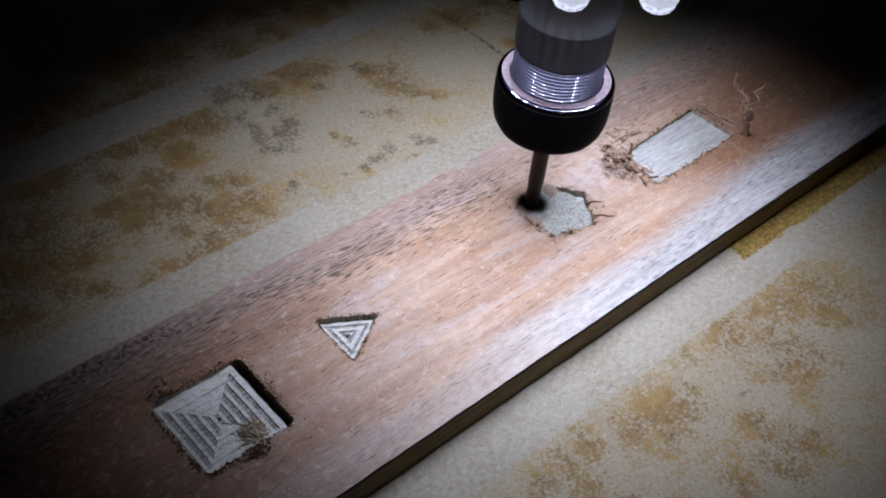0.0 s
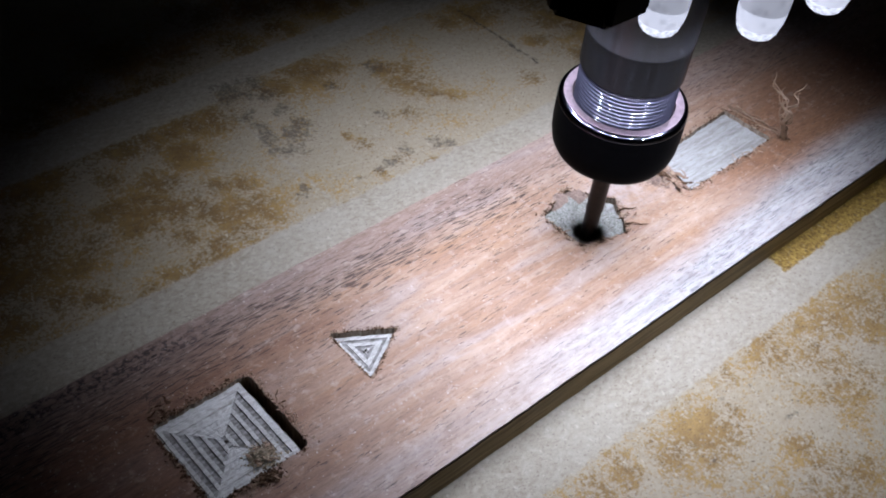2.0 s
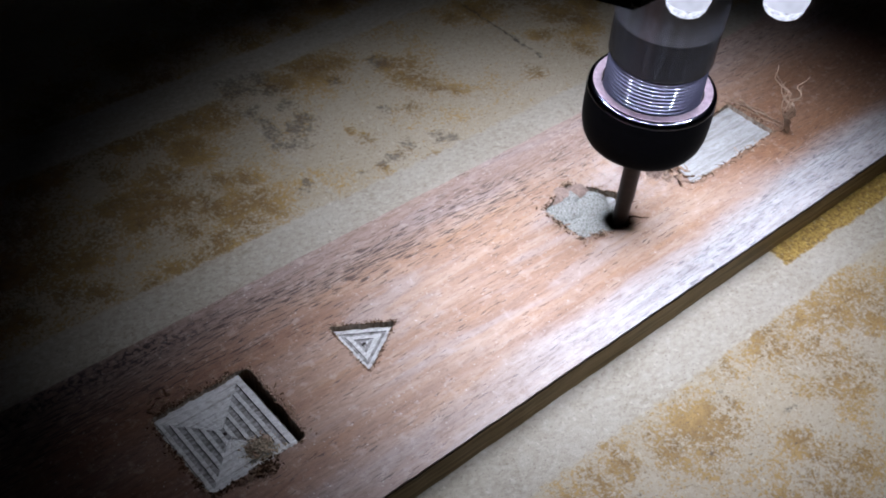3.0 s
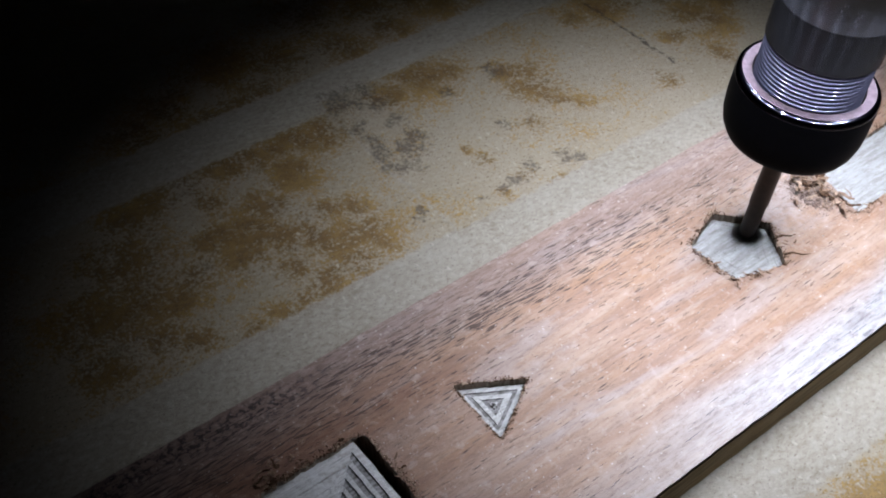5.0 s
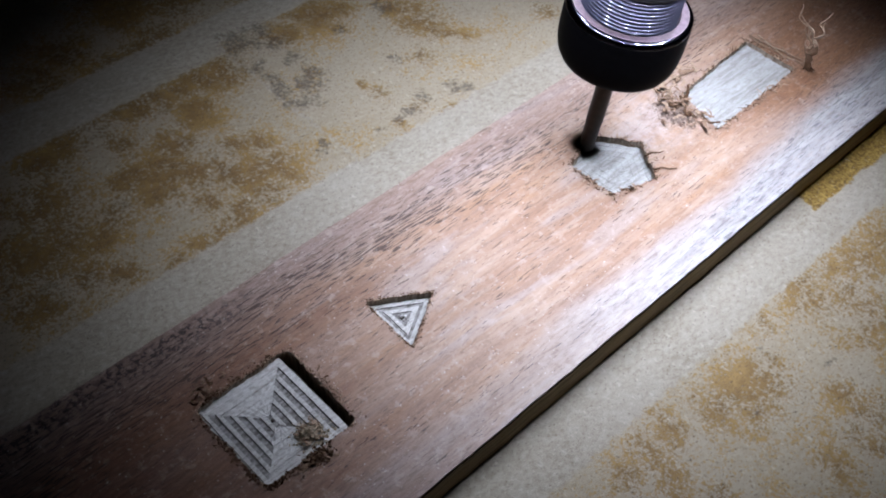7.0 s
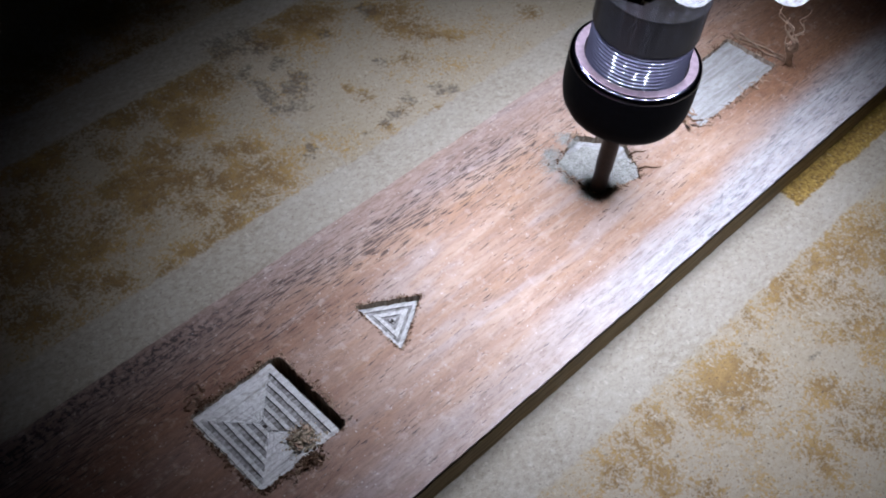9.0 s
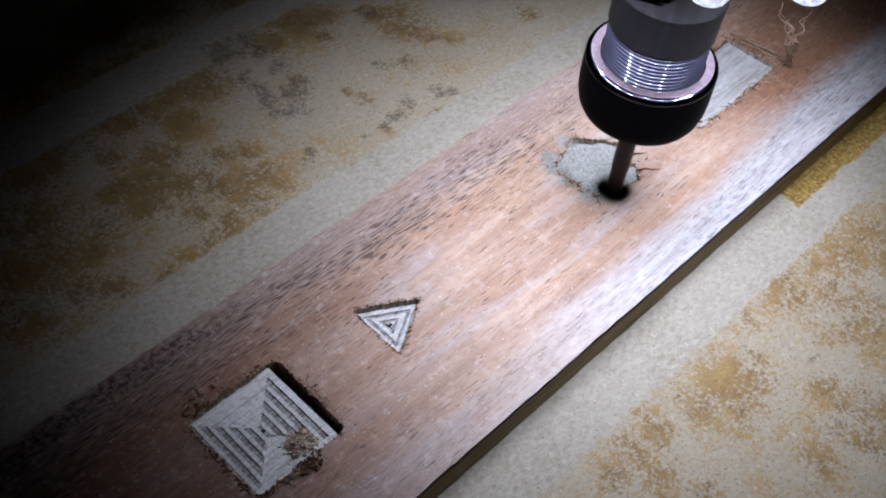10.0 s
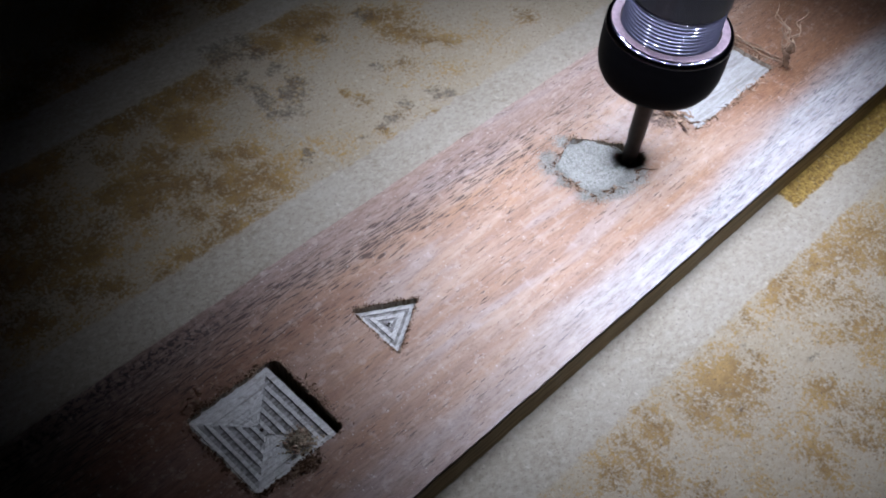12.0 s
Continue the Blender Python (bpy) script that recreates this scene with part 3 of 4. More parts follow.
def pocket_floor(key, corners, depth, thing):
    """The milled bottom: ridges left between the passes of the cutter."""
    rr = random.Random(len(key))
    bm = bmesh.new()
    if key == "square":
        corners = [(min(x, SLOT_X), y) for x, y in corners]
    if key in ("square", "triangle", "pentagon"):
        pitch, ridge, up = {"square": (1.5, 0.66, 0.24), "triangle": (1.3, 0.75, 0.22), "pentagon": (1.2, 0.2, 0.08)}[key]
        inr = {"square": 8.0, "triangle": 3.55, "pentagon": PENT_R * 0.8}[key]
        levels, d, high = [], -0.3, False
        while d < inr - 0.25:
            levels.append((d, -depth + (up if high else 0)))
            d2 = min(d + (ridge if high else pitch - ridge), inr - 0.2)
            levels.append((d2, -depth + (up if high else 0)))
            if d2 <= d + 1e-6:
                break
            d, high = d2 + 0.06, not high
        prev = None
        for d, h in levels:
            ring = shrink(corners, d)
            dense = []
            for i, p in enumerate(ring):
                q = ring[(i + 1) % len(ring)]
                m = 14
                for k in range(m):
                    f = k / m
                    dense.append((min(p[0] + (q[0] - p[0]) * f, SLOT_X if key == "square" else 999) + rr.uniform(-0.05, 0.05), p[1] + (q[1] - p[1]) * f + rr.uniform(-0.05, 0.05)))
            vs = []
            for i, (x, y) in enumerate(dense):
                e = Vector(corners[(i // 14 + 1) % len(corners)]) - Vector(corners[i // 14])
                low = 0.3 if key == "square" and abs(e.x) > abs(e.y) else 1.0  # flatter along x, shaped for lamplight that shades only the cross ridges
                vs.append(bm.verts.new((x * MM, y * MM, (-depth + (h + depth) * low + rr.uniform(-0.05, 0.05)) * MM)))
            if prev:
                for i in range(len(vs)):
                    j = (i + 1) % len(vs)
                    f = bm.faces.new((prev[0][i], prev[0][j], vs[j], vs[i]))
                    e = Vector(corners[(i // 14 + 1) % len(corners)]) - Vector(corners[i // 14])
                    # sides along x stay pale, as the lamp casts no ridge shade there
                    along = key == "square" and abs(e.x) > abs(e.y)
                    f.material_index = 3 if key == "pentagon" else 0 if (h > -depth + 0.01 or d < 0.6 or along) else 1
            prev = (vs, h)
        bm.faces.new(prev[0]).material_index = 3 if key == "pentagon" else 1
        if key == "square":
            # the deep slot along one side, its shade put in as a dark colour
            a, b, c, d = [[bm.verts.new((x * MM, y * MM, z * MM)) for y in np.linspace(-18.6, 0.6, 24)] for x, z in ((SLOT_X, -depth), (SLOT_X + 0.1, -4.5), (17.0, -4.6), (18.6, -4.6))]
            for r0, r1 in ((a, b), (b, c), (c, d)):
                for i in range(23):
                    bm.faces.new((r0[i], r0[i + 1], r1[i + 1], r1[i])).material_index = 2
    else:
        # lanes along the strip
        xa, xb, ya, yb, lanes = 114.0, 143.6, -14.6, 0.6, 30
        rows = []
        for k in range(lanes + 1):
            y = ya + (yb - ya) * k / lanes
            up = rr.uniform(0, 0.28)
            rows.append([bm.verts.new(((xa + (xb - xa) * i / 24) * MM, (y + rr.uniform(-0.1, 0.1)) * MM, (-depth + up * rr.uniform(0.5, 1)) * MM)) for i in range(25)])
        for a, b in zip(rows, rows[1:]):
            for i in range(24):
                bm.faces.new((a[i], a[i + 1], b[i + 1], b[i])).material_index = 3
    bmesh.ops.recalc_face_normals(bm, faces=bm.faces)
    for f in bm.faces:
        f.normal_update()
        if f.normal.z < -0.2:
            f.normal_flip()
    if key in ("square", "triangle"):
        # raised dot where the cutter plunged, its black standing in for the hole's shade
        c = sum((Vector(p) for p in corners), Vector((0, 0))) / len(corners)
        pit = lathe([(0, 0.16), (0.3, 0.14), (0.5, 0.0), (0.5, -0.2)], 12)
        bmesh.ops.translate(pit, verts=pit.verts, vec=(c.x * MM, c.y * MM, (-depth + 0.1) * MM))
        part("plunge_mark", pit, M_PILOT_SHADE, thing, "small dark dot for the shaded pilot hole")
    part("pocket_floor", bm, [M_CUT, M_GROOVE_SHADE, M_DARKFIBRE_SHADE, M_SMOOTH], thing, "pale freshly milled %s pocket bottom" % {"strip": "oblong"}.get(key, key))


board()
room()
PLANK = plank()


# ---- torn fibres, shavings and dust ----
def fringe(key, per_mm, longest, seed):
    """Short torn fibres along a pocket's rim."""
    rr = random.Random(seed)
    ol = OUTLINES[key][0]
    c = sum((Vector(p) for p in ol), Vector((0, 0))) / len(ol)
    bms = [bmesh.new(), bmesh.new()]
    for i, p in enumerate(ol):
        p, q = Vector(p), Vector(ol[(i + 1) % len(ol)])
        clump = 0.12 + 2.6 * max(0.0, noise.noise(Vector((p.x * 0.4, p.y * 0.4, seed))) + 0.05)
        for _ in range(int((q - p).length * per_mm * clump + rr.random())):
            s = p.lerp(q, rr.random())
            out = (s - c).normalized()
            ang = math.atan2(out.y, out.x) + rr.gauss(0, 0.8)
            length = longest * rr.uniform(0.25, 1.0) ** 1.6
            pts, z, bend = [], 0.02, rr.uniform(-0.7, 0.7)
            pos = Vector((s.x, s.y, -0.15))
            for k in range(5):
                pts.append(tuple(pos))
                pos = pos + Vector((math.cos(ang), math.sin(ang), rr.uniform(-0.1, 0.55))) * length / 4
                pos.z = max(pos.z, 0.03)
                ang += bend
            tube(bms[0 if rr.random() < 0.45 else 1], pts, rr.uniform(0.07, 0.2), 4)
    tagged(part("fringe", bms[0], M_FIBRE, PLANK), "pale torn wood fibres", kind="stuff")
    tagged(part("fringe", bms[1], M_DARKFIBRE_SHADE, PLANK), "dark torn wood fibres", kind="stuff")


def shaving_heap(name, label, centre, spread, count, longest, seed, mats, high=1.2, widest=0.5, low=0.1):
    """A loose heap of curled ribbons."""
    rr = random.Random(seed)
    thing = tagged(new(name), label, "wood shavings")
    for n in range(count):
        bm = bmesh.new()
        x, y = rr.gauss(centre[0], spread[0]), rr.gauss(centre[1], spread[1])
        z = rr.uniform(low, high)
        ang, tilt = rr.uniform(0, 2 * math.pi), rr.uniform(-0.3, 0.5)
        wide, curl, length = rr.uniform(0.04, widest), rr.gauss(0, 0.4), longest * rr.uniform(0.4, 1)
        left, right, pos, steps = [], [], Vector((x, y, z)), 8
        for k in range(steps + 1):
            d = Vector((math.cos(ang), math.sin(ang), tilt))
            side = Vector((-math.sin(ang), math.cos(ang), rr.uniform(-0.5, 0.5))).normalized() * wide * (0.4 + 0.6 * math.sin(math.pi * (k + 0.5) / (steps + 1)))
            left.append((pos + side))
            right.append((pos - side))
            pos = pos + d * length / steps
            pos.z = max(low - 0.02, pos.z)
            ang += curl * 0.6
            tilt += rr.uniform(-0.35, 0.3)
        th = Vector((0, 0, min(0.06, wide * 0.4)))
        top = [[bm.verts.new(over(v + th, low)) for v in row] for row in (left, right)]
        under = [[bm.verts.new(over(v - th, low)) for v in row] for row in (left, right)]
        for k in range(steps):
            bm.faces.new((top[0][k], top[0][k + 1], top[1][k + 1], top[1][k]))
            bm.faces.new((under[0][k], under[1][k], under[1][k + 1], under[0][k + 1]))
            bm.faces.new((top[0][k], under[0][k], under[0][k + 1], top[0][k + 1]))
            bm.faces.new((top[1][k], top[1][k + 1], under[1][k + 1], under[1][k]))
        part("shaving", bm, mats[n % len(mats)], thing)
    return thing


def over(v, low):
    """The point in metres, kept above the shavings' support."""
    return (v.x * MM, v.y * MM, max(v.z, low - 0.08) * MM)


def fibre_curl():
    """Long fibres torn up from the corner of the oblong pocket, standing in a tangled tuft."""
    thing = tagged(new("fibre_tuft"), "tuft of long tangled wood fibres torn up from the plank", "wood fibres")
    rr = random.Random(21)
    foot, fork = Vector((145.0, -14.6, 0.0)), Vector((140.6, -15.4, 8.6))
    tips = [(136.6, -11.9, 19.4), (137.6, -12.6, 17.0), (138.0, -14.0, 15.5), (139.2, -13.2, 13.6), (146.5, -14.3, 13.3), (145.0, -15.2, 12.0), (143.4, -16.0, 9.6), (141.6, -13.4, 12.6), (138.8, -16.6, 9.8)]
    for k, tip in enumerate(tips):
        bm = bmesh.new()
        base, e = foot + Vector((rr.uniform(-0.7, 0.7), rr.uniform(-0.5, 0.6), 0)), Vector(tip)
        mid = fork + Vector((rr.uniform(-0.8, 0.8), rr.uniform(-0.8, 0.8), rr.uniform(-1, 1)))
        ph, sway, quick = rr.uniform(0, 6), rr.uniform(0.35, 0.75), rr.uniform(10, 19)
        pts = []
        for i in range(31):
            f = i / 30
            p = base.lerp(mid, f / 0.5) if f < 0.5 else mid.lerp(e, (f - 0.5) / 0.5)
            p = p + Vector((math.sin(f * quick + ph), math.cos(f * quick * 1.2 + ph), 0.6 * math.sin(f * quick * 0.8))) * sway * min(1, 3 * f)
            p.z = max(p.z, 0.1)
            pts.append(p)
        tube(bm, pts, rr.uniform(0.2, 0.3), 5)
        part("fibre", bm, M_FIBRE, thing)
    # strands that lie along the pocket's end
    for k in range(5):
        bm = bmesh.new()
        x, y0, y1, ph = 143.4 + 0.45 * k, rr.uniform(-3, 0), rr.uniform(-13.5, -16.5), rr.uniform(0, 6)
        pts = [Vector((x + 0.9 * f + 0.4 * math.sin(9 * f + ph), y0 + (y1 - y0) * f, 0.25 + 0.5 * abs(math.sin(7 * f + ph)))) for f in (i / 16 for i in range(17))]
        tube(bm, pts, rr.uniform(0.12, 0.2), 5)
        part("fibre", bm, M_FIBRE if k % 2 else M_TAN, thing)
    return thing


def crumbs(bm, rr, n, place, size):
    for _ in range(n):
        x, y, z = place()
        r = size * rr.uniform(0.4, 1.3)
        vs = [bm.verts.new(((x + rr.uniform(-r, r) * 1.3) * MM, (y + rr.uniform(-r, r)) * MM, (z + h * r) * MM)) for h in (0, 0.05, 0.0, 1.0)]
        for t in ((0, 1, 3), (1, 2, 3), (2, 0, 3), (0, 2, 1)):
            bm.faces.new([vs[i] for i in t])


def rim_crumbs(key, n, spread, size, seed, material, label, keep=lambda p: True):
    """Crumbs of torn wood strewn along a pocket's rim."""
    rr = random.Random(seed)
    ol = OUTLINES[key][0]
    c = sum((Vector(p) for p in ol), Vector((0, 0))) / len(ol)

    def place():
        while True:
            i = rr.randrange(len(ol))
            p = Vector(ol[i]).lerp(Vector(ol[(i + 1) % len(ol)]), rr.random())
            if keep(p) and noise.noise(Vector((p.x * 0.55, p.y * 0.55, seed))) > rr.uniform(-0.45, 0.35):
                q = p + (p - c).normalized() * abs(rr.gauss(0, spread)) + Vector((rr.gauss(0, 0.12), rr.gauss(0, 0.12)))
                return q.x, q.y, -0.05
    bm = bmesh.new()
    crumbs(bm, rr, n, place, size)
    tagged(part("crumb_fringe", bm, material, PLANK), label, kind="stuff")


def crumb_mound(name, label, centre, radius, high, floor_z, n, size, seed, material):
    """A loose mound of crumbs and flakes."""
    rr = random.Random(seed)
    bm = bmesh.new()

    def place():
        x, y = rr.gauss(0, 0.5), rr.gauss(0, 0.5)
        lump = 0.6 + 0.9 * noise.noise(Vector((x * 2.3, y * 2.3, seed)))
        return centre[0] + x * radius[0], centre[1] + y * radius[1], floor_z + max(0.0, high * lump * (1 - x * x - y * y)) * rr.uniform(0.3, 1)
    crumbs(bm, rr, n, place, size)
    tagged(part(name, bm, material), label, "wood dust", kind="stuff")


def loose_dust():
    """Fine dust strewn over the plank around the work."""
    rr = random.Random(5)
    bm = bmesh.new()

    def near():
        while True:
            x, y = rr.gauss(101, 11), rr.gauss(-2, 7)
            if -33 < y < 13 and not any(inside((x, y), ol) for ol, d in OUTLINES.values()):
                return x, y, 0.0

    def wide():
        while True:
            x, y = rr.uniform(-20, 190), rr.uniform(-33, 13)
            if not any(inside((x, y), ol) for ol, d in OUTLINES.values()):
                return x, y, 0.0
    crumbs(bm, rr, 1500, near, 0.11)
    crumbs(bm, rr, 700, wide, 0.09)
    tagged(part("sawdust", bm, M_DUST), "fine pale sawdust strewn over the plank", "sawdust", kind="stuff")


fringe("square", 8.0, 0.9, 11)
fringe("triangle", 8.0, 0.9, 12)
fringe("strip", 4.9, 1.6, 13)
fringe("pentagon", 6.8, 1.5, 14)
rim_crumbs("square", 620, 0.55, 0.3, 51, M_DARKFIBRE_SHADE, "dark brown crumbs of torn wood", lambda p: p.x < 15 and not (p.y < -10 and p.x > 12))
rim_crumbs("square", 420, 0.45, 0.26, 52, M_TAN, "tan fuzz of torn wood", lambda p: p.x > 15 or p.y > -2)
rim_crumbs("triangle", 260, 0.35, 0.22, 53, M_DARKFIBRE_SHADE, "dark brown crumbs of torn wood")
rim_crumbs("strip", 420, 0.6, 0.28, 54, M_TAN, "tan fuzz of torn wood")
rim_crumbs("pentagon", 240, 0.5, 0.24, 55, M_DARKFIBRE_SHADE, "dark brown crumbs of torn wood", lambda p: p.x < 90)
shaving_heap("shaving_heap", "heap of crumpled tan shavings at the end of the oblong pocket", (113.6, -5.0), (1.6, 2.8), 80, 3.4, 31, [M_FIBRE, M_TAN, M_TAN, M_DARKFIBRE_SHADE, M_TAN], 1.1, 0.45)
crumb_mound("dust_mound", "pinkish crumbs of wood dust under the shavings", (112.4, -5.6), (3.6, 4.6), 1.3, 0.0, 1500, 0.24, 61, M_WOODDUST)
shaving_heap("shaving_heap", "small heap of tan shavings inside the square pocket", (11.0, -14.6), (1.0, 1.0), 26, 1.9, 32, [M_FIBRE, M_TAN], -0.2, 0.35, -0.8)
crumb_mound("dust_mound", "tan crumbs in the square pocket", (11.0, -14.8), (2.4, 2.4), 1.0, -1.0, 620, 0.3, 62, M_SAWDUST)
crumb_mound("dust_mound", "brown crumbs on the square pocket's front rim", (9.0, -19.0), (2.6, 1.3), 0.9, 0.0, 260, 0.3, 63, M_DARKFIBRE_SHADE)
shaving_heap("shaving_heap", "dark crumbs of torn wood at the square pocket's rim", (8.0, -19.3), (1.8, 0.6), 22, 1.7, 33, [M_DARKFIBRE_SHADE, M_TAN], 0.8, 0.2)
shaving_heap("shaving_heap", "dark crumbs of torn wood behind the square pocket", (4.0, 1.8), (2.0, 0.7), 20, 1.5, 34, [M_DARKFIBRE_SHADE, M_TAN], 0.8, 0.25)
shaving_heap("shaving_heap", "pale shavings along the back of the oblong pocket", (122.0, 1.2), (4.0, 0.8), 24, 3.6, 35, [M_FIBRE, M_TAN], 0.5)
shaving_heap("shaving_heap", "brown burrs along the pentagon pocket's front rim", (84.0, -7.4), (0.55, 2.6), 40, 1.3, 36, [M_DARKFIBRE_SHADE, M_FIBRE, M_TAN], 0.6, 0.14)
shaving_heap("shaving_heap", "brown burrs beside the pentagon pocket's corner", (87.6, -13.2), (1.8, 0.5), 26, 1.3, 37, [M_DARKFIBRE_SHADE, M_FIBRE, M_TAN], 0.6, 0.14)
shaving_heap("shaving_heap", "pale burrs on the pentagon pocket's far rim", (98.6, -9.4), (0.6, 1.9), 22, 1.5, 38, [M_FIBRE, M_TAN, M_DARKFIBRE_SHADE], 0.6, 0.14)
shaving_heap("shaving_heap", "brown burrs at the square pocket's far rim", (18.5, -12.0), (0.35, 4.0), 30, 1.0, 40, [M_TAN, M_DARKFIBRE_SHADE, M_FIBRE], 0.6, 0.14)
shaving_heap("shaving_heap", "brown burrs along the oblong pocket's front rim", (131.0, -14.2), (6.0, 0.5), 34, 1.8, 41, [M_TAN, M_DARKFIBRE_SHADE, M_FIBRE], 0.5, 0.14)
fibre_curl()


def splinter(points, r):
    bm = bmesh.new()
    tube(bm, points, r, 5)
    return tagged(part("splinter", bm, M_DARKFIBRE_SHADE), "thin dark splinter lying beside the pentagon pocket", "splinter", "splinters beside the pocket")


splinter([(97.6, -9.4, 0.1), (99.2, -9.6, 0.35), (100.4, -10.6, 0.2), (101.6, -10.8, 0.15)], 0.2)
splinter([(96.2, -13.0, 0.1), (97.4, -13.6, 0.4), (98.4, -14.8, 0.25), (99.8, -15.6, 0.15)], 0.22)
loose_dust()


def dust_patch(r, seed, thick=1.0, material=None, solid=True):
    """A low patch of dust with its base at the origin, mm."""
    rr = random.Random(seed)
    bm = bmesh.new()
    rings, n = [], 26
    for k in range(6 if solid else 0):
        f = k / 5
        row = []
        for i in range(n):
            a = 2 * math.pi * i / n
            rad = r * f * (1 + 0.28 * noise.noise(Vector((math.cos(a) * 1.7, math.sin(a) * 1.7, seed))))
            h = thick * (1 - f ** 3) + rr.uniform(-0.06, 0.06)
            row.append(bm.verts.new((rad * math.cos(a) * MM, rad * math.sin(a) * MM, max(h, 0.0) * MM)))
        rings.append(row)
    for a, b in zip(rings, rings[1:]):
        for i in range(n):
            bm.faces.new((a[i], b[i], b[(i + 1) % n], a[(i + 1) % n]))
    bmesh.ops.remove_doubles(bm, verts=bm.verts, dist=1e-6)

    def place():
        a, f = rr.uniform(0, 2 * math.pi), math.sqrt(rr.random()) * 1.05
        return r * f * math.cos(a), r * f * math.sin(a), max(0, thick * (1 - min(f, 1) ** 3)) - 0.04
    if not solid:
        def place():
            return rr.gauss(0, r * 0.55), rr.gauss(0, r * 0.55), 0.08
    crumbs(bm, rr, 1300 if solid else 1700, place, 0.13)
    ob = part("dust_heap", bm, material or M_DUST)
    return tagged(ob, "low heap of pale sawdust in the pentagon pocket", "sawdust", "dust heaps in the pocket", "stuff")


# ---- the spindle with its cutter and ring of lights ----
def spindle():
    """Built with the cutter's tip at the origin."""
    thing = tagged(new("milling_spindle"), "milling spindle with glossy black collet nut and lit diode ring", "spindle")
    # cutter: shank, and two-edged cutting end
    bm = lathe([(0, 0), (1.35, 0), (1.5, 0.5), (1.5, 6.5), (1.64, 7.5), (1.64, 24)], 24)
    part("end_mill", bm, M_BIT, thing, "thin dark carbide end mill")
    nut = part("collet_nut", lathe([(0, 22.0), (7.6, 22.0), (9.0, 22.25), (10.0, 22.9), (10.7, 24.2), (11.1, 26.0), (11.25, 28.4), (11.25, 33.0)], 96), M_BLACK, thing, "black collet nut")
    part("edge_ring", lathe([(11.25, 33.0), (11.22, 33.4), (11.1, 33.75), (10.9, 34.0), (10.6, 34.12), (10.35, 34.15)], 96), M_CHAMFER, nut, "dark polished rounded edge")
    part("rim", lathe([(10.35, 34.15), (10.2, 34.2), (8.85, 34.1), (8.75, 33.6), (8.7, 29.0)], 96), M_RIM, nut, "polished steel top rim")
    # rounded thread, 0.72 mm pitch
    prof = [(8.38 + 0.175 * math.sin(math.tau * k / 12), 29.0 + 0.06 * k) for k in range(198)]
    part("threaded_neck", lathe(prof, 128), M_THREAD, thing, "bright fine-threaded steel neck")
    part("shaft", lathe([(8.8, 48.0), (9.0, 48.1), (9.0, 79.0), (8.0, 79.0)], 96), M_SHAFT, thing, "dark ground steel shaft")
    part("shaft_collar", lathe([(7.8, 40.6), (8.6, 40.6), (8.85, 40.9), (8.92, 48.05), (8.7, 48.1)], 96), M_SHAFT_DARK, thing, "blackened lower end of the shaft")
    part("motor_body", lathe([(0, 78.5), (22, 78.5), (24, 80), (24, 150), (22, 152), (0, 152)], 64), M_PLASTIC, thing, "black cylindrical motor body")
    ring = part("light_ring", lathe([(13, 75.0), (13, 78.0), (31, 78.0), (31.4, 77.5), (31.4, 75.5), (31, 75.0), (13, 75.0)], 64), M_PLASTIC, thing, "flat black ring plate")
    body = lathe([(0, 75.0), (4.0, 75.0), (4.0, 74.1), (3.35, 74.0), (3.35, 71.6), (3.3, 70.2)], 28)
    dome = lathe([(3.3, 70.2), (3.25, 69.2), (3.1, 68.3), (2.9, CUP_Z), (CUP_R, CUP_Z), (CUP_R, CUP_Z + 0.1)], 28)
    # black cup added inside each diode to cut its beam off sideways
    cup = lathe([(CUP_R, CUP_Z + 0.1), (CUP_R, CHIP_Z + 0.2), (0, CHIP_Z + 0.2)], 28)
    chip = lathe([(CHIP_R, CHIP_Z), (0, CHIP_Z - 0.01)], 20)
    cap = lathe([(2.9, CUP_Z + 0.05), (2.75, 66.9), (2.3, 66.2), (1.5, 65.7), (0.7, 65.45), (0, 65.4)], 24)
    led0 = part("diode", body, M_LEDBODY, ring, "clear round diode, switched on")
    dome0, chip0 = part("dome", dome, M_LEDTIP, led0), part("glowing_chip", chip, M_LED, led0)
    cup0 = part("beam_baffle", cup, M_BAFFLE, led0)
    cap0 = part("lens_cap", cap, M_CAP, led0)
    for k in range(12):
        a = radians(-22 - 30 * k)
        # the diodes are bent a little towards the near end and the front
        m = pose(LED_R * MM * math.cos(a), LED_R * MM * math.sin(a), 75 * MM) @ Matrix.Rotation(radians(LED_TILT), 4, Vector((-0.6, 0.75, 0)).normalized()) @ pose(0, 0, -75 * MM)
        if k == 0:
            led0.matrix_basis = m
            continue
        led = new("diode", led0.data)
        led["label"] = led0["label"]
        led.parent, led.matrix_basis = ring, m
        new("dome", dome0.data).parent = led
        new("glowing_chip", chip0.data).parent = led
        new("lens_cap", cap0.data).parent = led
        new("beam_baffle", cup0.data).parent = led
    # hexagonal stand-off that holds the ring plate
    bm = bmesh.new()
    geo = bmesh.ops.create_cone(bm, cap_ends=True, segments=6, radius1=7.4 * MM, radius2=7.4 * MM, depth=20 * MM, matrix=pose(-30.0 * MM, -11.6 * MM, 81.5 * MM, 0, 0, -152))
    bmesh.ops.bevel(bm, geom=list(bm.edges), offset=0.0007, segments=2, affect="EDGES")
    part("stand_off", bm, M_PLASTIC, thing, "glossy black hexagonal stand-off")
    bm = bmesh.new()
    block(bm, (-40, -24, 86), (36, -9, 94))
    bmesh.ops.bevel(bm, geom=list(bm.edges), offset=0.001, segments=2, affect="EDGES")
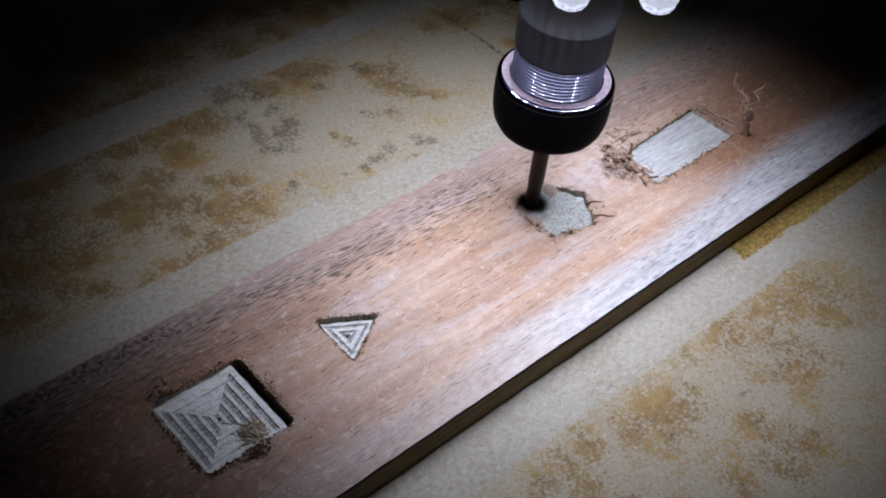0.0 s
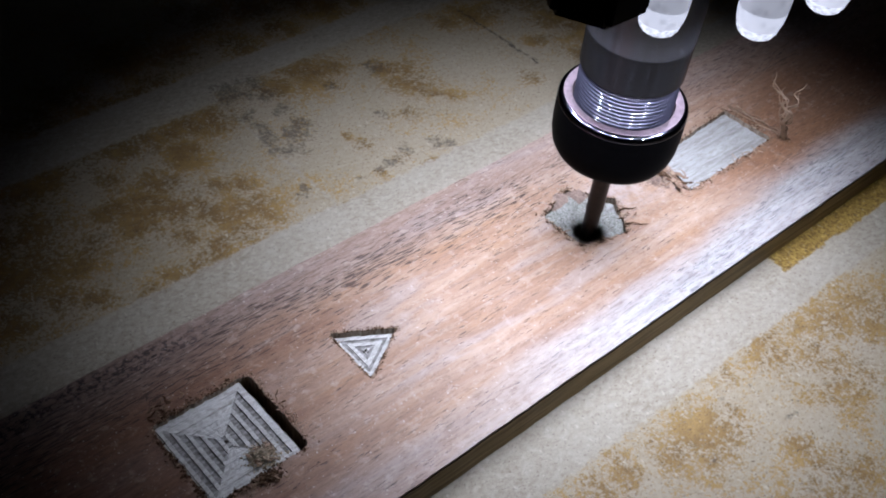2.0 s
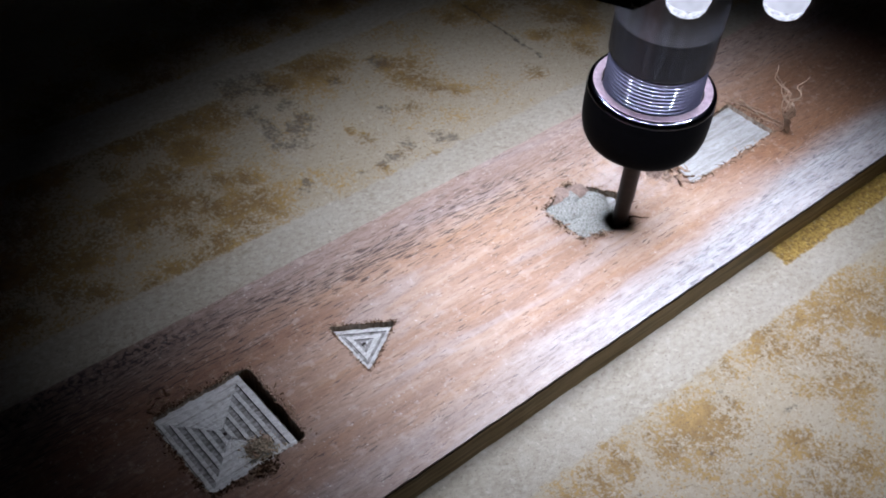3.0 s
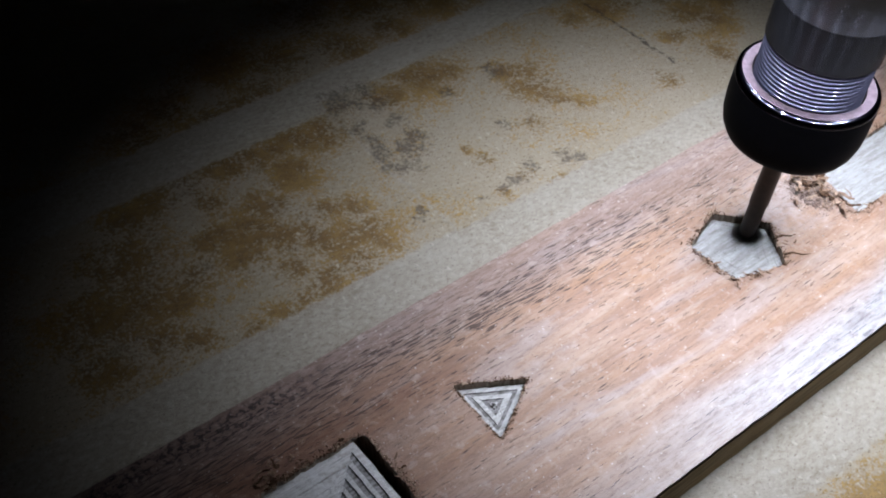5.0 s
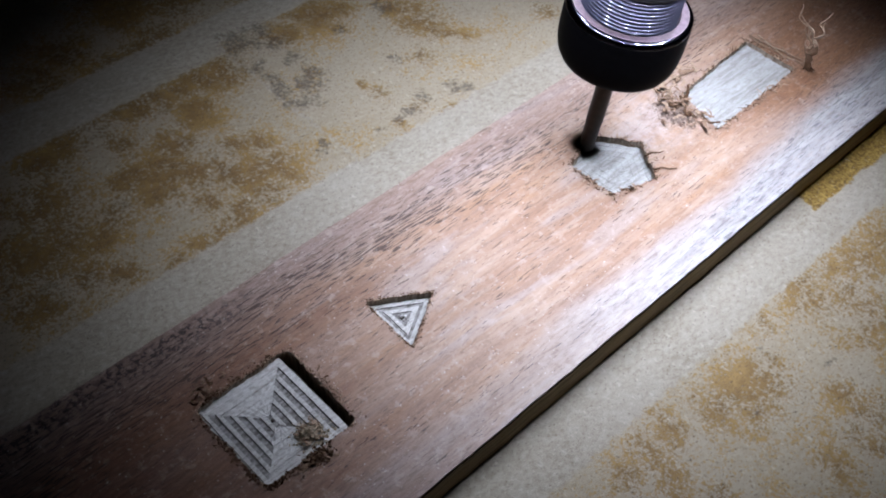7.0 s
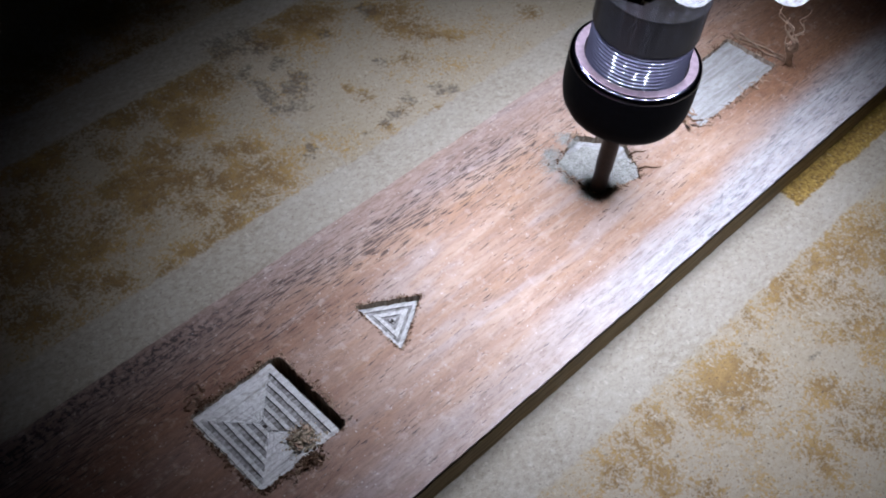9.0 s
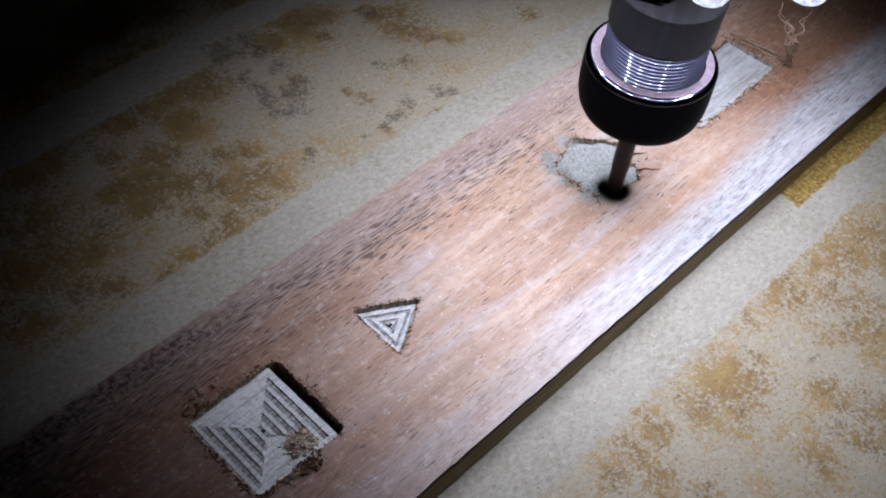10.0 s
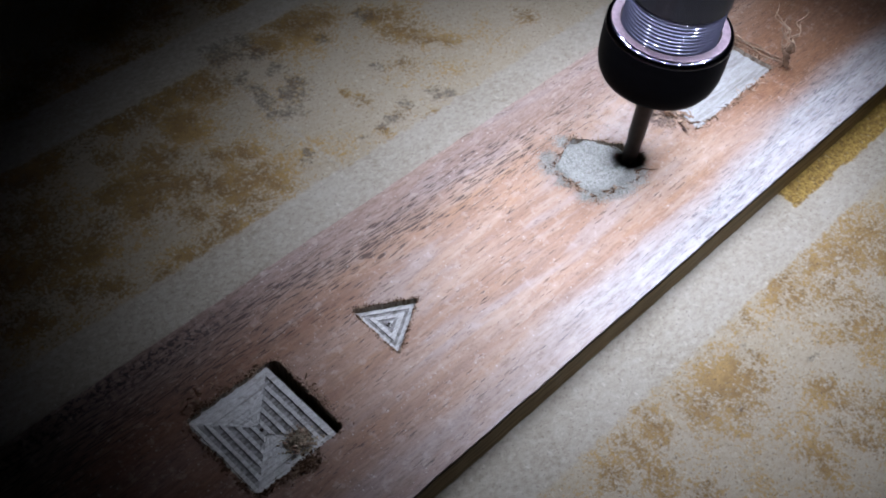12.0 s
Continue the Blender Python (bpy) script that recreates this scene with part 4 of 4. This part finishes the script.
    part("bracket", bm, M_PLASTIC, thing, "black plastic bracket")
    for name, mat, off in (("red_cable", M_RED, 0.0), ("black_cable", M_PLASTIC, 2.6)):
        bm = bmesh.new()
        pts = [(-29, 4 + off, 78), (-41, 0 + off, 84.5), (-51, -4 + off, 86), (-59, -5, 86.5 + off * 0.6), (-66, -2, 90 + off), (-69, 4, 94), (-60, 9, 106), (-36, 6, 112), (-23, 4 + off, 112)]
        fine = []
        for i in range(len(pts) - 1):
            p0, p1, p2, p3 = (Vector(pts[max(0, min(len(pts) - 1, i + d))]) for d in (-1, 0, 1, 2))
            for k in range(5):
                f = k / 5
                fine.append(0.5 * (2 * p1 + (p2 - p0) * f + (2 * p0 - 5 * p1 + 4 * p2 - p3) * f * f + (3 * p1 - p0 - 3 * p2 + p3) * f ** 3))
        fine.append(Vector(pts[-1]))
        tube(bm, fine, 1.1, 10, False)
        part(name, bm, mat, thing, name.replace("_", " ") + " of the light ring")
    return thing


SPINDLE = spindle()

# dust of the first round, blown off, and of the second: x, y, radius
FIRST = [(93.5, -6.5, 3.4), (91.0, -10.5, 3.0), (95.0, -10.0, 2.8), (88.6, -8.5, 2.6), (95.6, -4.6, 2.6), (90.5, -4.0, 2.8), (87.2, -3.0, 2.2), (92.3, -1.2, 2.2)]
SECOND = [(87.6, -2.6, 2.6), (86.6, -7.0, 2.8), (88.0, -10.4, 2.8), (91.0, -5.0, 3.4), (92.0, -10.5, 3.0), (95.4, -11.2, 2.4), (95.6, -6.0, 3.0), (91.4, -1.2, 2.4), (95.2, -2.2, 2.0)]
# thin drifts of dust over the rim: x, y, radius, seconds
DRIFTS = [(84.4, -1.0, 2.0, 7.6), (86.6, 1.0, 1.9, 7.8), (92.0, 2.0, 1.9, 8.0), (84.0, -10.6, 1.7, 8.4), (88.0, -13.4, 1.9, 9.6), (91.5, -14.6, 1.9, 10.1), (94.6, -14.6, 1.7, 10.6), (84.0, -5.5, 1.5, 8.2), (97.0, -13.4, 1.5, 11.1), (90.0, -14.0, 1.6, 10.1), (86.0, -12.4, 1.6, 9.1)]
HEAPS_3 = [dust_patch(r, 90 + i, 0.4, None, False) for i, (x, y, r, t) in enumerate(DRIFTS)]
LEFTOVER = [(86.0, -2.2, 2.9, 0.75), (91.5, 0.4, 2.8, 4.75), (95.2, -0.9, 2.6, 4.75), (85.4, -6.5, 2.4, 1.3)]
HEAPS_0 = [dust_patch(r, 80 + i, 1.75, M_WOODDUST) for i, (x, y, r, t) in enumerate(LEFTOVER)]
HEAPS_1 = [dust_patch(1.25 * r, 40 + i, 1.35) for i, (x, y, r) in enumerate(FIRST)]
HEAPS_2 = [dust_patch(1.45 * r, 60 + i, 1.42) for i, (x, y, r) in enumerate(SECOND)]


def motions():
    # seconds, x, y of the cutter's tip in mm, lean of the axis in x and y over 34 mm
    way = [(0, 88.84, -1.88, -0.15, -1.64), (0.5, 88.15, -2.91, -0.07, -2.02), (1, 88.15, -7.04, 0.08, -1.84), (1.5, 87.65, -9.67, -0.13, -1.90), (2, 88.78, -9.89, -0.78, -2.19), (2.5, 92.47, -11.14, -0.96, -2.05), (3, 94.50, -12.68, -0.81, -1.46),
           (3.2, 94.93, -12.53, -0.78, -1.73), (4, 97.50, -10.30, 0.30, -1.90), (4.8, 98.38, -5.83, 1.19, -2.15), (5, 96.03, -4.83, 1.67, -2.37), (5.5, 94.19, -1.74, 2.07, -3.33), (6, 94.05, -0.12, -0.49, -4.29), (6.2, 94.40, 0.30, 0.60, -3.80),
           (6.5, 94.95, 0.81, 2.43, -3.01), (7, 91.48, 0.36, 2.13, -1.98), (7.2, 90.00, -0.07, 2.82, -1.29), (8, 85.50, -3.40, 2.20, -1.10), (9, 86.05, -11.03, 0.55, -1.91), (9.5, 86.15, -11.93, 0.49, -2.07), (10, 88.72, -12.96, 0.57, -1.81),
           (10.5, 92.78, -14.28, 0.77, -1.56), (11, 94.72, -14.82, 1.01, -1.31), (11.5, 95.70, -13.02, 0.60, -1.60), (12, 97.94, -9.77, 0.80, -1.93)]
    floor_z = -1.5
    for i, (ob, (x, y, r, t)) in enumerate(zip(HEAPS_0, LEFTOVER)):
        here, far = pose(x * MM, y * MM, floor_z * MM), pose((320 + 8 * i) * MM, (60 + 9 * i) * MM, BOARD_Z * MM, 0, 0, 50)
        walk(ob, [(0, here), (t - 0.1, here), (t, here), (t + 0.14, pose((x + 90) * MM, (y + 16) * MM, 8 * MM, 0, 0, 20)), (t + 0.35, far), (t + 0.6, far), (12, far)])
    # the first dust is blown off along the board
    for i, (ob, (x, y, r)) in enumerate(zip(HEAPS_1, FIRST)):
        t = 4.75 + 0.02 * i
        far = pose((300 + 9 * i) * MM, (70 + 14 * (i % 4)) * MM, BOARD_Z * MM, 0, 0, 60)
        here = pose(x * MM, y * MM, floor_z * MM)
        walk(ob, [(0, here), (t - 0.1, here), (t, here), (t + 0.12, pose((x + 90) * MM, (y + 20) * MM, 9 * MM, 0, 0, 25)), (t + 0.3, far), (t + 0.5, far), (12, far)])
    # the second dust is blown in along the plank
    for i, (ob, (x, y, r)) in enumerate(zip(HEAPS_2, SECOND)):
        t = (7.4, 7.5, 7.6, 7.7, 7.9, 8.5, 9.1, 9.6, 10.1)[i]
        wait = pose((330 + 7 * (i % 3)) * MM, (-12.0 + 6 * (i // 3)) * MM, 0.0, 0, 0, 40)
        here = pose(x * MM, y * MM, floor_z * MM)
        walk(ob, [(0, wait), (t - 0.4, wait), (t, wait), (t + 0.3, here), (t + 0.7, here), (12, here)])
    for i, (ob, (x, y, r, t)) in enumerate(zip(HEAPS_3, DRIFTS)):
        wait, here = pose((330 + 2.4 * i) * MM, (7.5 + 0.5 * (i % 3)) * MM, -0.05 * MM, 0, 0, 30), pose(x * MM, y * MM, -0.1 * MM)
        walk(ob, [(0, wait), (t - 0.4, wait), (t, wait), (t + 0.3, here), (t + 0.7, here), (12, here)])
    walk(SPINDLE, [(t, pose(x * MM, y * MM, -1.0 * MM, math.degrees(-ly / 34), math.degrees(lx / 34), 0)) for t, x, y, lx, ly in way])


motions()
